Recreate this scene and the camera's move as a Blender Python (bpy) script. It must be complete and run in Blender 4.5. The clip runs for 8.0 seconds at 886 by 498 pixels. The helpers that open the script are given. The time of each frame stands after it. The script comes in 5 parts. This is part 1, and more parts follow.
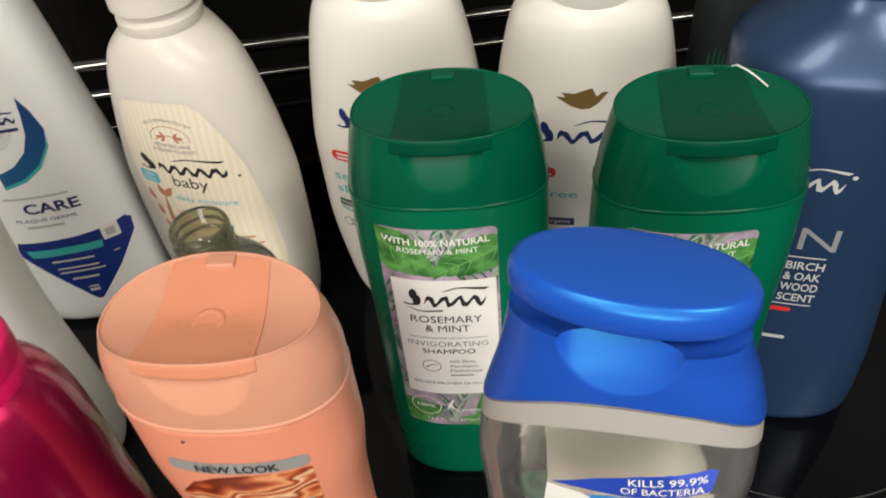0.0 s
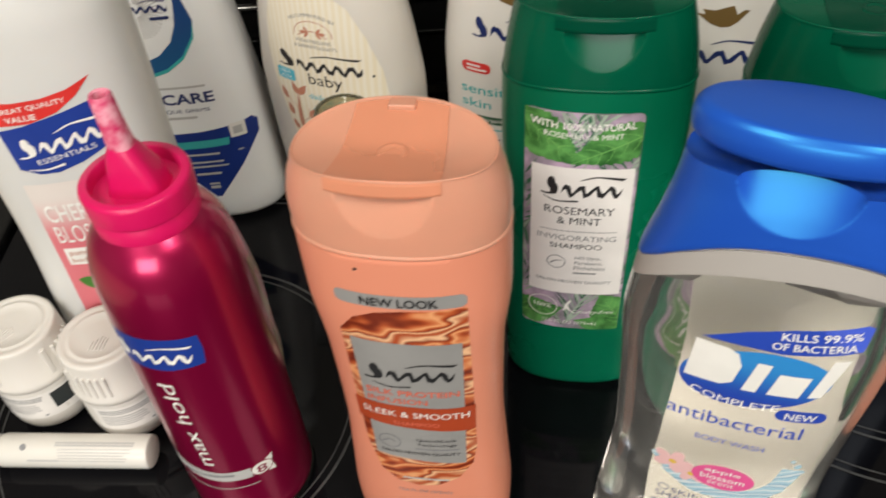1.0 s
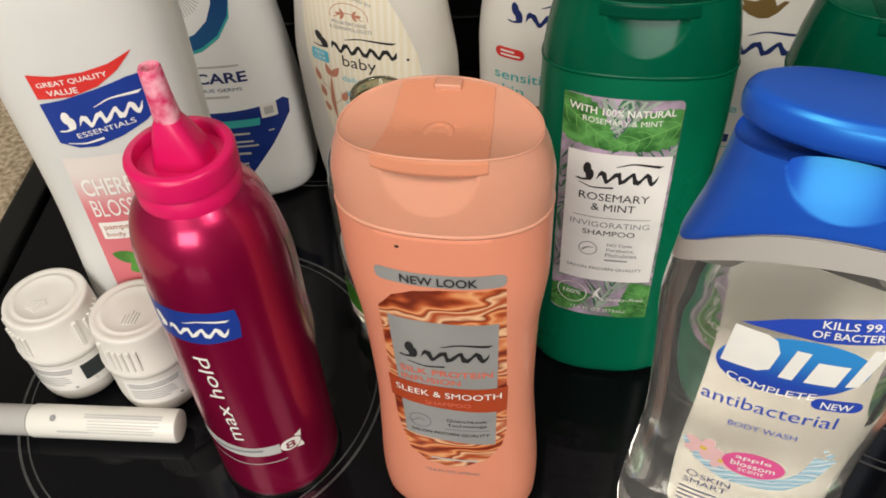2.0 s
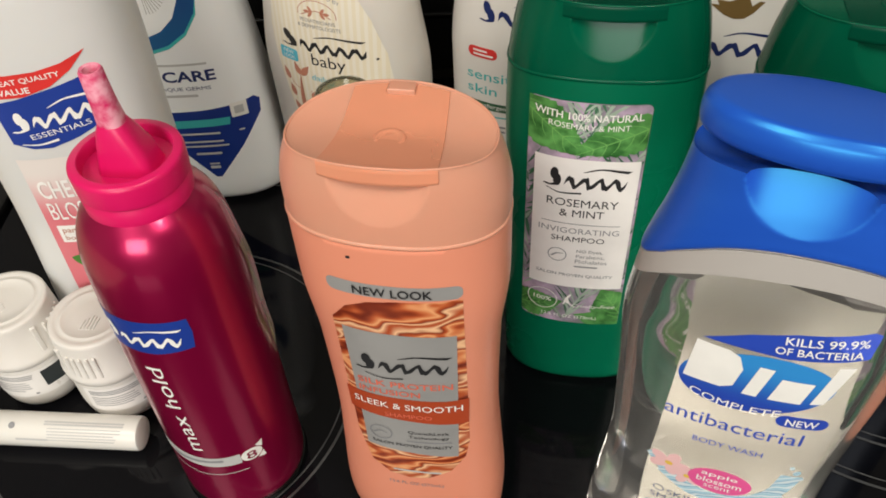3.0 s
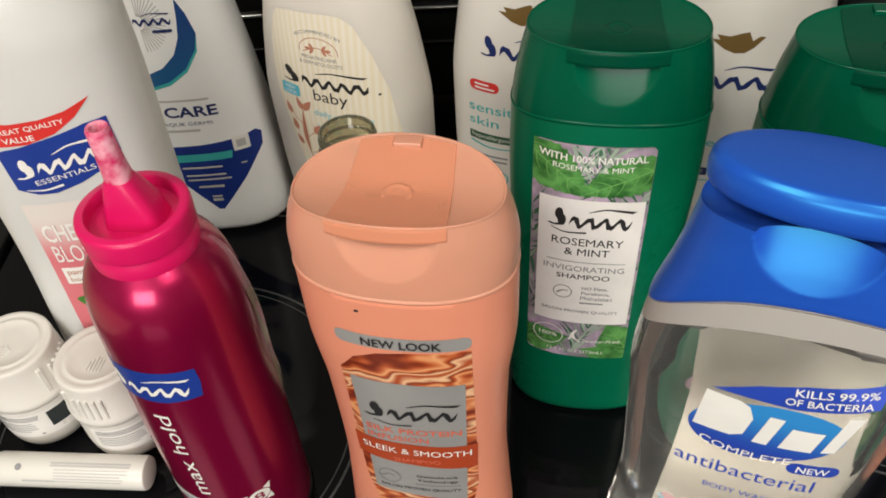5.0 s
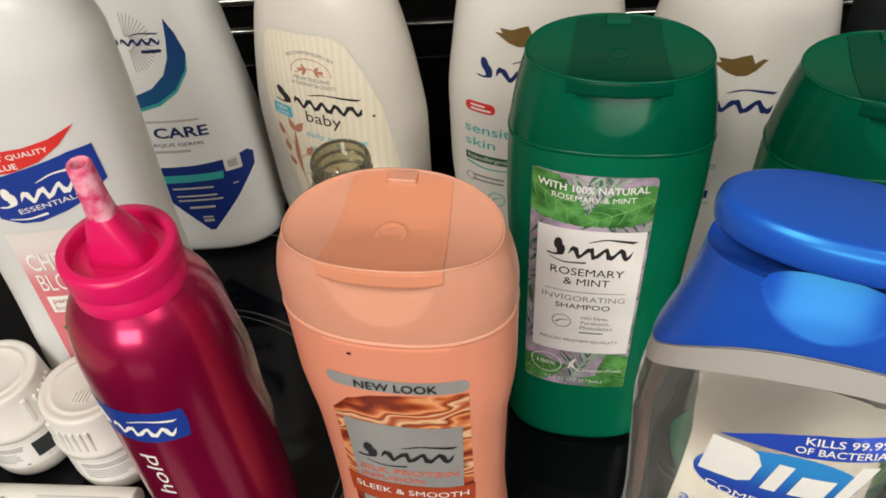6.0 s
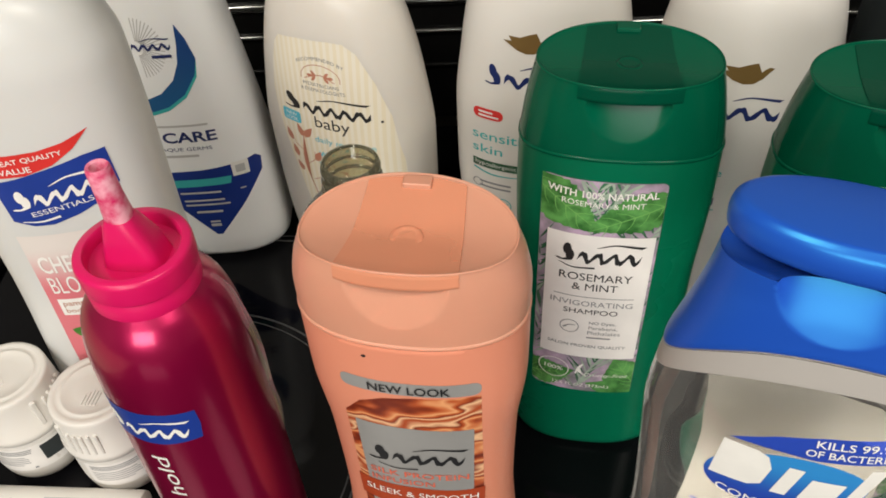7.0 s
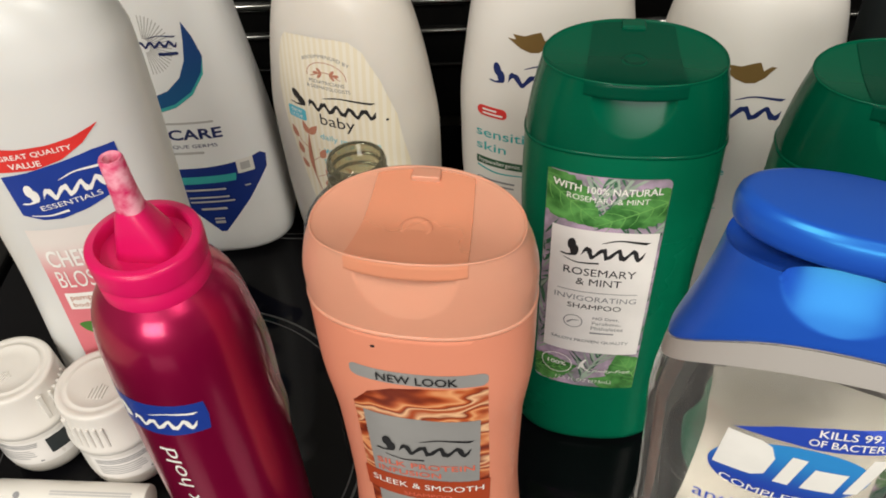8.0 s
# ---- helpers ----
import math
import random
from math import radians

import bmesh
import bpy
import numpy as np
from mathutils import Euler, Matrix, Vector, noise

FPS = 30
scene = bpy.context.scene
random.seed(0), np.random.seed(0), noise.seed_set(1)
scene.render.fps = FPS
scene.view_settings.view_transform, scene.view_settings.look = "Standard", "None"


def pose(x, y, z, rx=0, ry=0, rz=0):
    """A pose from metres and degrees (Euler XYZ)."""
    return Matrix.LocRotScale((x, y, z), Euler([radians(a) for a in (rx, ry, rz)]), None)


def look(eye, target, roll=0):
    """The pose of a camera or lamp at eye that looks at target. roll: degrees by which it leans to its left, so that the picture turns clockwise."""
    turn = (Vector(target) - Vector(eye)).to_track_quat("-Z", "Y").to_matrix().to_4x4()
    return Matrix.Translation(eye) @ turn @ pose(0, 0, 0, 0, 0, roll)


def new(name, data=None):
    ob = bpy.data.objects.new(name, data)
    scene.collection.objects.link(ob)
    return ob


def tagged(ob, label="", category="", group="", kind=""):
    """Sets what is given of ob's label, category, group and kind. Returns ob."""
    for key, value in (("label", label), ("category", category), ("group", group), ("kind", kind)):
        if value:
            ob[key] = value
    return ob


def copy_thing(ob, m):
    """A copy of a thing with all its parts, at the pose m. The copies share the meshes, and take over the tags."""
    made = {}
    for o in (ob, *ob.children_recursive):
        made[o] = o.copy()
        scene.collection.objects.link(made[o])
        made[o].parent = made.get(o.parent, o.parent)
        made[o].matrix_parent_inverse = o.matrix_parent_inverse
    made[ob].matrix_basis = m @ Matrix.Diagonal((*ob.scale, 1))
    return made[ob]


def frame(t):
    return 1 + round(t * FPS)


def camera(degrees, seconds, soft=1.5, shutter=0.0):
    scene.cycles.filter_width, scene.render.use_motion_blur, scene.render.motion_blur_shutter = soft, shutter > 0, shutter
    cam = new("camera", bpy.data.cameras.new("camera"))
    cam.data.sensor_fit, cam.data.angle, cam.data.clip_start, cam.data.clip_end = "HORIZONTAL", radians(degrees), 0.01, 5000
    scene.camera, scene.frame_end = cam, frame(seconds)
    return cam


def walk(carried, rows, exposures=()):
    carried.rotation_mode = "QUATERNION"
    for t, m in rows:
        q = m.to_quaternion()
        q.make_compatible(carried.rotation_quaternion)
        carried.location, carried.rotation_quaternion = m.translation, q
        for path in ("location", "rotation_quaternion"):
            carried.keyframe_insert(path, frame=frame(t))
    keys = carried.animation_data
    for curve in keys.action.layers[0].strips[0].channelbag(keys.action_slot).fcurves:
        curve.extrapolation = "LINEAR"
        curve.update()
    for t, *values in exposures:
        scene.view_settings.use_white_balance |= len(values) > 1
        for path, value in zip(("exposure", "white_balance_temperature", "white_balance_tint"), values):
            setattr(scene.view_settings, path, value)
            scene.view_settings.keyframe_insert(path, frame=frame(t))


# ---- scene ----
cam = camera(56.5, 8.0, soft=1.75, shutter=0.4)
METRES, EYE, TILT, LEAN, TURN = 0.16, 0.3656, -44.5, 4.5, 0.0
ROWS = [
    (0.0, 0.0, 0.0, 0.0, 0.0, 0.0, -0.0),
    (0.5, -0.0419, -0.0553, -0.1112, 1.43, -0.14, -2.64),
    (1.0, -0.2085, -0.0837, -0.2697, 3.3, -0.71, -4.8),
    (1.5, -0.289, -0.109, -0.3052, 4.05, -1.08, -6.15),
    (3.0, -0.195, -0.0373, -0.2606, 3.71, -1.73, -6.55),
    (3.5, -0.2326, -0.0097, -0.2474, 3.6, -1.73, -6.43),
    (4.0, -0.2464, -0.0169, -0.2389, 3.77, -1.64, -6.27),
    (4.5, -0.2188, -0.0501, -0.2097, 3.76, -1.41, -5.99),
    (6.0, -0.2318, 0.0166, -0.1185, 3.26, -0.9, -5.66),
    (6.5, -0.2587, 0.0138, -0.1254, 3.15, -0.66, -5.79),
    (7.0, -0.2582, -0.0007, -0.1273, 3.14, -0.38, -5.96),
    (7.5, -0.2414, -0.0017, -0.1321, 2.88, -0.21, -6.09),
    (8.0, -0.2741, -0.0215, -0.1499, 2.98, -0.12, -6.19),
]
walk(cam, [(t, pose(0, 0, EYE, TILT, LEAN, TURN) @ pose(METRES * x, METRES * y, METRES * z, 90 + pitch, roll, yaw)) for t, x, y, z, yaw, pitch, roll in ROWS],
     exposures=((0.0, -0.22), (0.5, -0.27), (1.0, -0.32), (1.5, -0.36), (8.0, -0.36)))

# ---- light ----
world = bpy.data.worlds.new("world")
scene.world = world
world.use_nodes = True
sky = world.node_tree.nodes.new("ShaderNodeTexSky")
sky.sky_type, sky.sun_disc = "NISHITA", False
sky.sun_elevation, sky.sun_rotation = radians(40), radians(200)
world.node_tree.links.new(sky.outputs["Color"], world.node_tree.nodes["Background"].inputs["Color"])
world.node_tree.nodes["Background"].inputs["Strength"].default_value = 0.1


ROOM = pose(0, 0, 0, 0, 0, 7)  # the kitchen stands at this angle to the first line of sight


def area_lamp(name, eye, target, w, h, power, color):
    data = bpy.data.lights.new(name, "AREA")
    data.shape, data.size, data.size_y, data.energy, data.color = "RECTANGLE", w, h, power, color
    ob = new(name, data)
    ob.matrix_world = ROOM @ look(eye, target)
    return ob


area_lamp("window_light", (-0.55, -2.38, 1.0), (-0.3, 0.2, 0.1), 1.38, 1.08, 52, (1.0, 0.975, 0.91))
# two assumed overhead lamps, out of view, set to brighten the back bottles
for lamp_x in (-0.75, 0.65):
    area_lamp("ceiling_light_glow", (lamp_x, -0.75, 1.55), (lamp_x, -0.7, 0.0), 0.5, 0.5, 27, (1.0, 0.945, 0.84))


# ---- materials ----
def mat(name, color, rough=0.4, metal=0.0, coat=0.0, trans=0.0, ior=1.45, sub=0.0, vary=0.06, grain=300.0, bump=0.02, spec=0.5, var2=None, scale2=12.0):
    """A plain surface with variation at two scales and a fine relief."""
    m = bpy.data.materials.new(name)
    m.use_nodes = True
    nt = m.node_tree
    b = nt.nodes["Principled BSDF"]
    co = nt.nodes.new("ShaderNodeTexCoord")
    n1 = nt.nodes.new("ShaderNodeTexNoise")
    n1.inputs["Scale"].default_value, n1.inputs["Detail"].default_value = scale2, 4
    n2 = nt.nodes.new("ShaderNodeTexNoise")
    n2.inputs["Scale"].default_value, n2.inputs["Detail"].default_value = grain, 2
    nt.links.new(co.outputs["Object"], n1.inputs["Vector"])
    nt.links.new(co.outputs["Object"], n2.inputs["Vector"])
    ramp = nt.nodes.new("ShaderNodeValToRGB")
    lo = [c * (1 - vary) for c in color]
    hi = var2 or [min(1.0, c * (1 + vary)) for c in color]
    ramp.color_ramp.elements[0].position, ramp.color_ramp.elements[1].position = 0.35, 0.65
    ramp.color_ramp.elements[0].color, ramp.color_ramp.elements[1].color = (*lo, 1), (*hi, 1)
    nt.links.new(n1.outputs["Fac"], ramp.inputs["Fac"])
    nt.links.new(ramp.outputs["Color"], b.inputs["Base Color"])
    rr = nt.nodes.new("ShaderNodeMapRange")
    rr.inputs["To Min"].default_value, rr.inputs["To Max"].default_value = rough * 0.85, min(1.0, rough * 1.15)
    nt.links.new(n1.outputs["Fac"], rr.inputs["Value"])
    nt.links.new(rr.outputs["Result"], b.inputs["Roughness"])
    b.inputs["Metallic"].default_value = metal
    b.inputs["Coat Weight"].default_value = coat
    b.inputs["Coat Roughness"].default_value = 0.12
    b.inputs["Transmission Weight"].default_value = trans
    b.inputs["IOR"].default_value = ior
    b.inputs["Specular IOR Level"].default_value = spec
    if sub:
        b.inputs["Subsurface Weight"].default_value = sub
        b.inputs["Subsurface Radius"].default_value = (0.6, 0.5, 0.4)
        b.inputs["Subsurface Scale"].default_value = 0.012
    if bump:
        bp = nt.nodes.new("ShaderNodeBump")
        bp.inputs["Strength"].default_value, bp.inputs["Distance"].default_value = bump, 0.001
        nt.links.new(n2.outputs["Fac"], bp.inputs["Height"])
        nt.links.new(bp.outputs["Normal"], b.inputs["Normal"])
    return m


def swirl(name, colors, scale, distortion, rough=0.35, stretch=(1, 1, 1), metal=0.0, curl=0.8):
    """Flowing bands of several colours, for printed artwork."""
    m = bpy.data.materials.new(name)
    m.use_nodes = True
    nt = m.node_tree
    b = nt.nodes["Principled BSDF"]
    co, mp = nt.nodes.new("ShaderNodeTexCoord"), nt.nodes.new("ShaderNodeMapping")
    mp.inputs["Scale"].default_value = stretch
    mp.inputs["Rotation"].default_value = (0, 0.35, 0)
    w = nt.nodes.new("ShaderNodeTexWave")
    w.bands_direction = "Z"
    w.inputs["Scale"].default_value, w.inputs["Distortion"].default_value = scale, distortion
    w.inputs["Detail"].default_value, w.inputs["Detail Scale"].default_value = 3, curl
    ramp = nt.nodes.new("ShaderNodeValToRGB")
    e = ramp.color_ramp.elements
    while len(e) < len(colors):
        e.new(0.5)
    for i, c in enumerate(colors):
        e[i].position, e[i].color = i / (len(colors) - 1), (*c, 1)
    nt.links.new(co.outputs["Object"], mp.inputs["Vector"])
    nt.links.new(mp.outputs["Vector"], w.inputs["Vector"])
    nt.links.new(w.outputs["Color"], ramp.inputs["Fac"])
    nt.links.new(ramp.outputs["Color"], b.inputs["Base Color"])
    b.inputs["Roughness"].default_value, b.inputs["Metallic"].default_value = rough, metal
    return m


def fade(name, low, high, z0, z1, rough=0.4):
    """A print that runs from one colour to another up the bottle."""
    m = mat(name, low, rough, bump=0.01)
    nt = m.node_tree
    b = nt.nodes["Principled BSDF"]
    co, sep = nt.nodes.new("ShaderNodeTexCoord"), nt.nodes.new("ShaderNodeSeparateXYZ")
    r, mix = nt.nodes.new("ShaderNodeMapRange"), nt.nodes.new("ShaderNodeMix")
    r.interpolation_type = "SMOOTHSTEP"
    mix.data_type = "RGBA"
    r.inputs["From Min"].default_value, r.inputs["From Max"].default_value = z0, z1
    mix.inputs["A"].default_value, mix.inputs["B"].default_value = (*low, 1), (*high, 1)
    nt.links.new(co.outputs["Object"], sep.inputs["Vector"])
    nt.links.new(sep.outputs["Z"], r.inputs["Value"])
    nt.links.new(r.outputs["Result"], mix.inputs["Factor"])
    nt.links.new(mix.outputs["Result"], b.inputs["Base Color"])
    return m


COOKTOP = mat("black_ceramic_glass", (0.003, 0.003, 0.004), 0.06, vary=0.3, bump=0.0, grain=900, spec=0.19)
ENAMEL = mat("black_enamel", (0.005, 0.005, 0.005), 0.16, vary=0.3, bump=0.02, spec=0.35)
CHROME = mat("dark_metal_trim", (0.30, 0.30, 0.29), 0.2, metal=1.0)
RING_INK = mat("grey_ring_print", (0.055, 0.055, 0.055), 0.3, vary=0.25, scale2=60)
COUNTER = mat("beige_laminate", (0.36, 0.26, 0.16), 0.45, vary=0.3, var2=(0.62, 0.5, 0.36), scale2=260, grain=700)
WALL = mat("taupe_wall_paint", (0.26, 0.25, 0.23), 0.8, grain=200)
# unseen ceiling, toned down so the caps and cooktop reflect less of it
CEIL = mat("dim_grey_ceiling_paint", (0.25, 0.245, 0.235), 0.9, grain=150)
FLOOR = mat("brown_vinyl_floor", (0.2, 0.14, 0.09), 0.5, vary=0.2)
CABINET = mat("oak_cabinet", (0.28, 0.16, 0.07), 0.4, vary=0.2)

CORAL = mat("coral_plastic", (0.73, 0.27, 0.17), 0.33, sub=0.05, vary=0.03, bump=0.01)
CORAL_CAP = mat("milky_coral_plastic", (0.92, 0.48, 0.33), 0.3, trans=0.45, ior=1.3, vary=0.05, bump=0.01, spec=0.7)
CORAL_LID = mat("clear_coral_lid", (0.88, 0.37, 0.22), 0.27, trans=0.35, ior=1.3, vary=0.05, bump=0.01, spec=0.7)
GREEN = mat("green_plastic", (0.0005, 0.125, 0.06), 0.28, vary=0.04, bump=0.012, spec=0.3)
GREEN_CAP = mat("green_cap_plastic", (0.0005, 0.115, 0.058), 0.2, trans=0.3, ior=1.3, vary=0.06, bump=0.01, spec=0.35)
# the cap's green, darkened to put the shade of the dim top into the colour
GREEN_LID = mat("shaded_green_lid", (0.0005, 0.072, 0.038), 0.22, trans=0.25, ior=1.3, vary=0.05, bump=0.01, spec=0.3)
BLUE = mat("royal_blue_plastic", (0.014, 0.078, 0.48), 0.33, ior=1.8, vary=0.04, bump=0.012, spec=0.6)
BLUE.node_tree.nodes["Principled BSDF"].inputs["Specular Tint"].default_value = (0.12, 0.7, 1.0, 1)  # pearly sheen
CLEAR = mat("clear_liquid_soap", (0.91, 0.895, 0.86), 0.04, trans=0.97, ior=1.42, vary=0.0, bump=0.0)
FROST = mat("frosted_clear_plastic", (0.37, 0.345, 0.325), 0.45, vary=0.05, spec=0.25)
FROST_TUBE = mat("frosted_tube_plastic", (0.52, 0.50, 0.48), 0.35, trans=0.25, ior=1.3, vary=0.05)
OLIVE_GLASS = mat("olive_glass", (0.46, 0.43, 0.29), 0.04, trans=0.95, ior=1.45, vary=0.03, bump=0.0)
PALE_GLASS = mat("pale_clear_glass", (0.86, 0.85, 0.79), 0.03, trans=0.97, ior=1.3, vary=0.02, bump=0.0)
FILM = mat("clear_film", (0.97, 0.95, 0.95), 0.08, trans=1.0, ior=1.02, vary=0.0, bump=0.0)
SLEEVE = mat("clear_sleeve_plastic", (0.80, 0.74, 0.72), 0.18, trans=0.9, ior=1.12, vary=0.02, bump=0.0)
MAGENTA = mat("magenta_metallic_paint", (0.40, 0.005, 0.07), 0.3, metal=0.65, coat=0.5, vary=0.05, bump=0.02, grain=1500)
HOT_PINK = mat("hot_pink_plastic", (0.62, 0.006, 0.105), 0.34, vary=0.05, sub=0.1)
RESIDUE = mat("dried_foam_residue", (0.66, 0.008, 0.12), 0.5, var2=(0.80, 0.36, 0.45), scale2=230)
WHITE = mat("white_plastic", (0.72, 0.695, 0.645), 0.34, sub=0.1, vary=0.02, bump=0.01)
WARM_WHITE = mat("pearl_white_plastic", (0.735, 0.70, 0.655), 0.36, sub=0.1, vary=0.02, bump=0.01)
BRIGHT_WHITE = mat("bright_white_plastic", (0.88, 0.885, 0.885), 0.34, sub=0.1, vary=0.02, bump=0.01)
MILKY = mat("milky_translucent_plastic", (0.65, 0.605, 0.55), 0.36, sub=0.35, vary=0.04, bump=0.02)
PALE = mat("translucent_pale_plastic", (0.645, 0.642, 0.625), 0.34, sub=0.2, vary=0.03, bump=0.015)
NAVY = mat("navy_metallic_plastic", (0.022, 0.052, 0.125), 0.36, metal=0.35, vary=0.05, bump=0.02, coat=0.1)
CHARCOAL = mat("charcoal_plastic", (0.028, 0.034, 0.036), 0.4, vary=0.08)
PILL_WHITE = mat("white_ribbed_plastic", (0.70, 0.665, 0.62), 0.45, sub=0.1, vary=0.02)


# ---- building helpers ----
def link_bm(name, bm, material, parent=None, label="", smooth=True):
    me = bpy.data.meshes.new(name)
    bmesh.ops.recalc_face_normals(bm, faces=bm.faces)
    for f in bm.faces:
        f.smooth = smooth
    bm.to_mesh(me)
    bm.free()
    if smooth and material not in (OLIVE_GLASS, PALE_GLASS):
        me.set_sharp_from_angle(angle=radians(48))
    me.materials.append(material)
    ob = new(name, me)
    if parent:
        ob.parent = parent
    if label:
        ob["label"] = label
    return ob


part = link_bm


def thing(name, x, y, z, turn, label, category, group=""):
    ob = new(name)
    ob.empty_display_size = 0.02
    ob.matrix_basis = pose(x, y, z, 0, 0, turn)
    return tagged(ob, label, category, group)


def pchip(xs, ys, x):
    """Smooth curve through the keys without overshoot."""
    xs, ys, x = np.asarray(xs, float), np.asarray(ys, float), np.asarray(x, float)
    h, d = np.diff(xs), np.diff(ys) / np.diff(xs)
    m = np.zeros(len(xs))
    m[0], m[-1] = d[0], d[-1]
    for i in range(1, len(xs) - 1):
        if d[i - 1] * d[i] > 0:
            w1, w2 = 2 * h[i] + h[i - 1], h[i] + 2 * h[i - 1]
            m[i] = (w1 + w2) / (w1 / d[i - 1] + w2 / d[i])
    k = np.clip(np.searchsorted(xs, x, "right") - 1, 0, len(xs) - 2)
    t = (x - xs[k]) / h[k]
    return ((2 * t**3 - 3 * t**2 + 1) * ys[k] + (t**3 - 2 * t**2 + t) * h[k] * m[k]
            + (-2 * t**3 + 3 * t**2) * ys[k + 1] + (t**3 - t**2) * h[k] * m[k + 1])


class Skin:
    """The outer skin of a bottle: rows of height, half width, half depth, squareness, rise of the front and back over the sides."""

    def __init__(self, keys):
        k = [tuple(r) + (2.3, 0.0)[len(r) - 3:] if len(r) < 5 else tuple(r) for r in keys]
        self.cols = list(zip(*k))
        self.z0, self.z1 = self.cols[0][0], self.cols[0][-1]
        zs = np.linspace(self.z0, self.z1, 801)
        self.table = list(zip(*[pchip(self.cols[0], self.cols[i], zs).tolist() for i in (1, 2, 3, 4)]))

    def at(self, z):
        q = min(max((z - self.z0) / (self.z1 - self.z0), 0.0), 1.0) * 800
        k = min(int(q), 799)
        return [u + (v - u) * (q - k) for u, v in zip(self.table[k], self.table[k + 1])]

    def front(self, x, z, lift=0.0, side=-1):
        zz = z
        for _ in range(5):
            a, b, n, s = self.at(zz)
            u = min(abs(x) / a, 0.985)
            y = b * (1 - u**n) ** (1 / n)
            if not s:
                break
            zz = z - s * (y / b) ** 2
        nx, ny = math.copysign(u ** (n - 1) / a, x), (y / b) ** (n - 1) / b
        L = math.hypot(nx, ny)
        return (x + nx / L * lift, side * (y + ny / L * lift), z)


def ring(bm, z, a, b, n, s, seg, warp=None):
    vs = []
    for i in range(seg):
        th = 2 * math.pi * i / seg
        c, q = math.cos(th), math.sin(th)
        x = a * math.copysign(abs(c) ** (2 / n), c)
        y = b * math.copysign(abs(q) ** (2 / n), q)
        p = Vector((x, y, z + s * (y / b) ** 2))
        vs.append(bm.verts.new(warp(p) if warp else p))
    return vs


def loft(name, skin, material, parent, seg=96, dz=0.0025, dome=0.0015, warp=None, label="", open_top=False, floor=0.92, crown=0.0006):
    """A body with the given skin, closed below and above by rounded ends."""
    bm = bmesh.new()
    rows = []
    a, b, n, s = skin.at(skin.z0)
    for f in (floor * 0.5, floor):
        rows.append((skin.z0 + 0.0006 * (1 - f), a * f, b * f, n, s))
    count = max(3, int((skin.z1 - skin.z0) / dz))
    for i in range(count + 1):
        z = skin.z0 + (skin.z1 - skin.z0) * i / count
        rows.append((z, *skin.at(z)))
    a, b, n, s = skin.at(skin.z1)
    if not open_top:
        for f in (0.985, 0.95, 0.9, 0.82, 0.74, 0.66, 0.58, 0.5, 0.42, 0.34, 0.26, 0.18, 0.1):
            rows.append((skin.z1 + dome * (1 - f**2) + crown * min(1, (1 - f) * 30), a * f, b * f, n, s * f))
    rings = [ring(bm, *r, seg, warp) for r in rows]
    for r0, r1 in zip(rings, rings[1:]):
        for i in range(seg):
            bm.faces.new((r0[i], r0[(i + 1) % seg], r1[(i + 1) % seg], r1[i]))
    bm.faces.new(rings[0][::-1])
    if not open_top:
        bm.faces.new(rings[-1])
    return part(name, bm, material, parent, label)


def turned(name, profile, material, parent, seg=64, label="", at=(0, 0, 0), tilt=None):
    """A body of revolution from rows of radius and height."""
    bm = bmesh.new()
    rings = []
    for r, z in profile:
        rings.append([bm.verts.new((at[0] + r * math.cos(2 * math.pi * i / seg), at[1] + r * math.sin(2 * math.pi * i / seg), at[2] + z)) for i in range(seg)])
    for r0, r1 in zip(rings, rings[1:]):
        for i in range(seg):
            bm.faces.new((r0[i], r0[(i + 1) % seg], r1[(i + 1) % seg], r1[i]))
    bm.faces.new(rings[0][::-1])
    bm.faces.new(rings[-1])
    if tilt:
        bmesh.ops.transform(bm, matrix=tilt, verts=bm.verts)
    return part(name, bm, material, parent, label)


def box(name, lo, hi, material, parent=None, bevel=0.0, label="", m=None):
    bm = bmesh.new()
    bmesh.ops.create_cube(bm, size=1)
    bmesh.ops.scale(bm, vec=[h - l for l, h in zip(lo, hi)], verts=bm.verts)
    bmesh.ops.translate(bm, vec=[(h + l) / 2 for l, h in zip(lo, hi)], verts=bm.verts)
    if bevel:
        bmesh.ops.bevel(bm, geom=bm.edges[:], offset=bevel, segments=3, affect="EDGES", profile=0.5)
    if m:
        bmesh.ops.transform(bm, matrix=m, verts=bm.verts)
    return part(name, bm, material, parent, label, smooth=False)


# printed shapes, laid out flat as outlines in x and z
def rect(x0, z0, x1, z1, r=0.0015, k=5):
    pts = []
    for cx, cz, a0 in ((x1 - r, z1 - r, 0), (x0 + r, z1 - r, 90), (x0 + r, z0 + r, 180), (x1 - r, z0 + r, 270)):
        for i in range(k + 1):
            a = radians(a0 + 90 * i / k)
            pts.append((cx + r * math.cos(a), cz + r * math.sin(a)))
    return pts


def oval(cx, cz, rx, rz, turn=0, k=40, a0=0, a1=360):
    t = radians(turn)
    out = []
    for i in range(k):
        a = radians(a0 + (a1 - a0) * i / (k - (0 if a1 - a0 == 360 else 1)))
        x, z = rx * math.cos(a), rz * math.sin(a)
        out.append((cx + x * math.cos(t) - z * math.sin(t), cz + x * math.sin(t) + z * math.cos(t)))
    return out


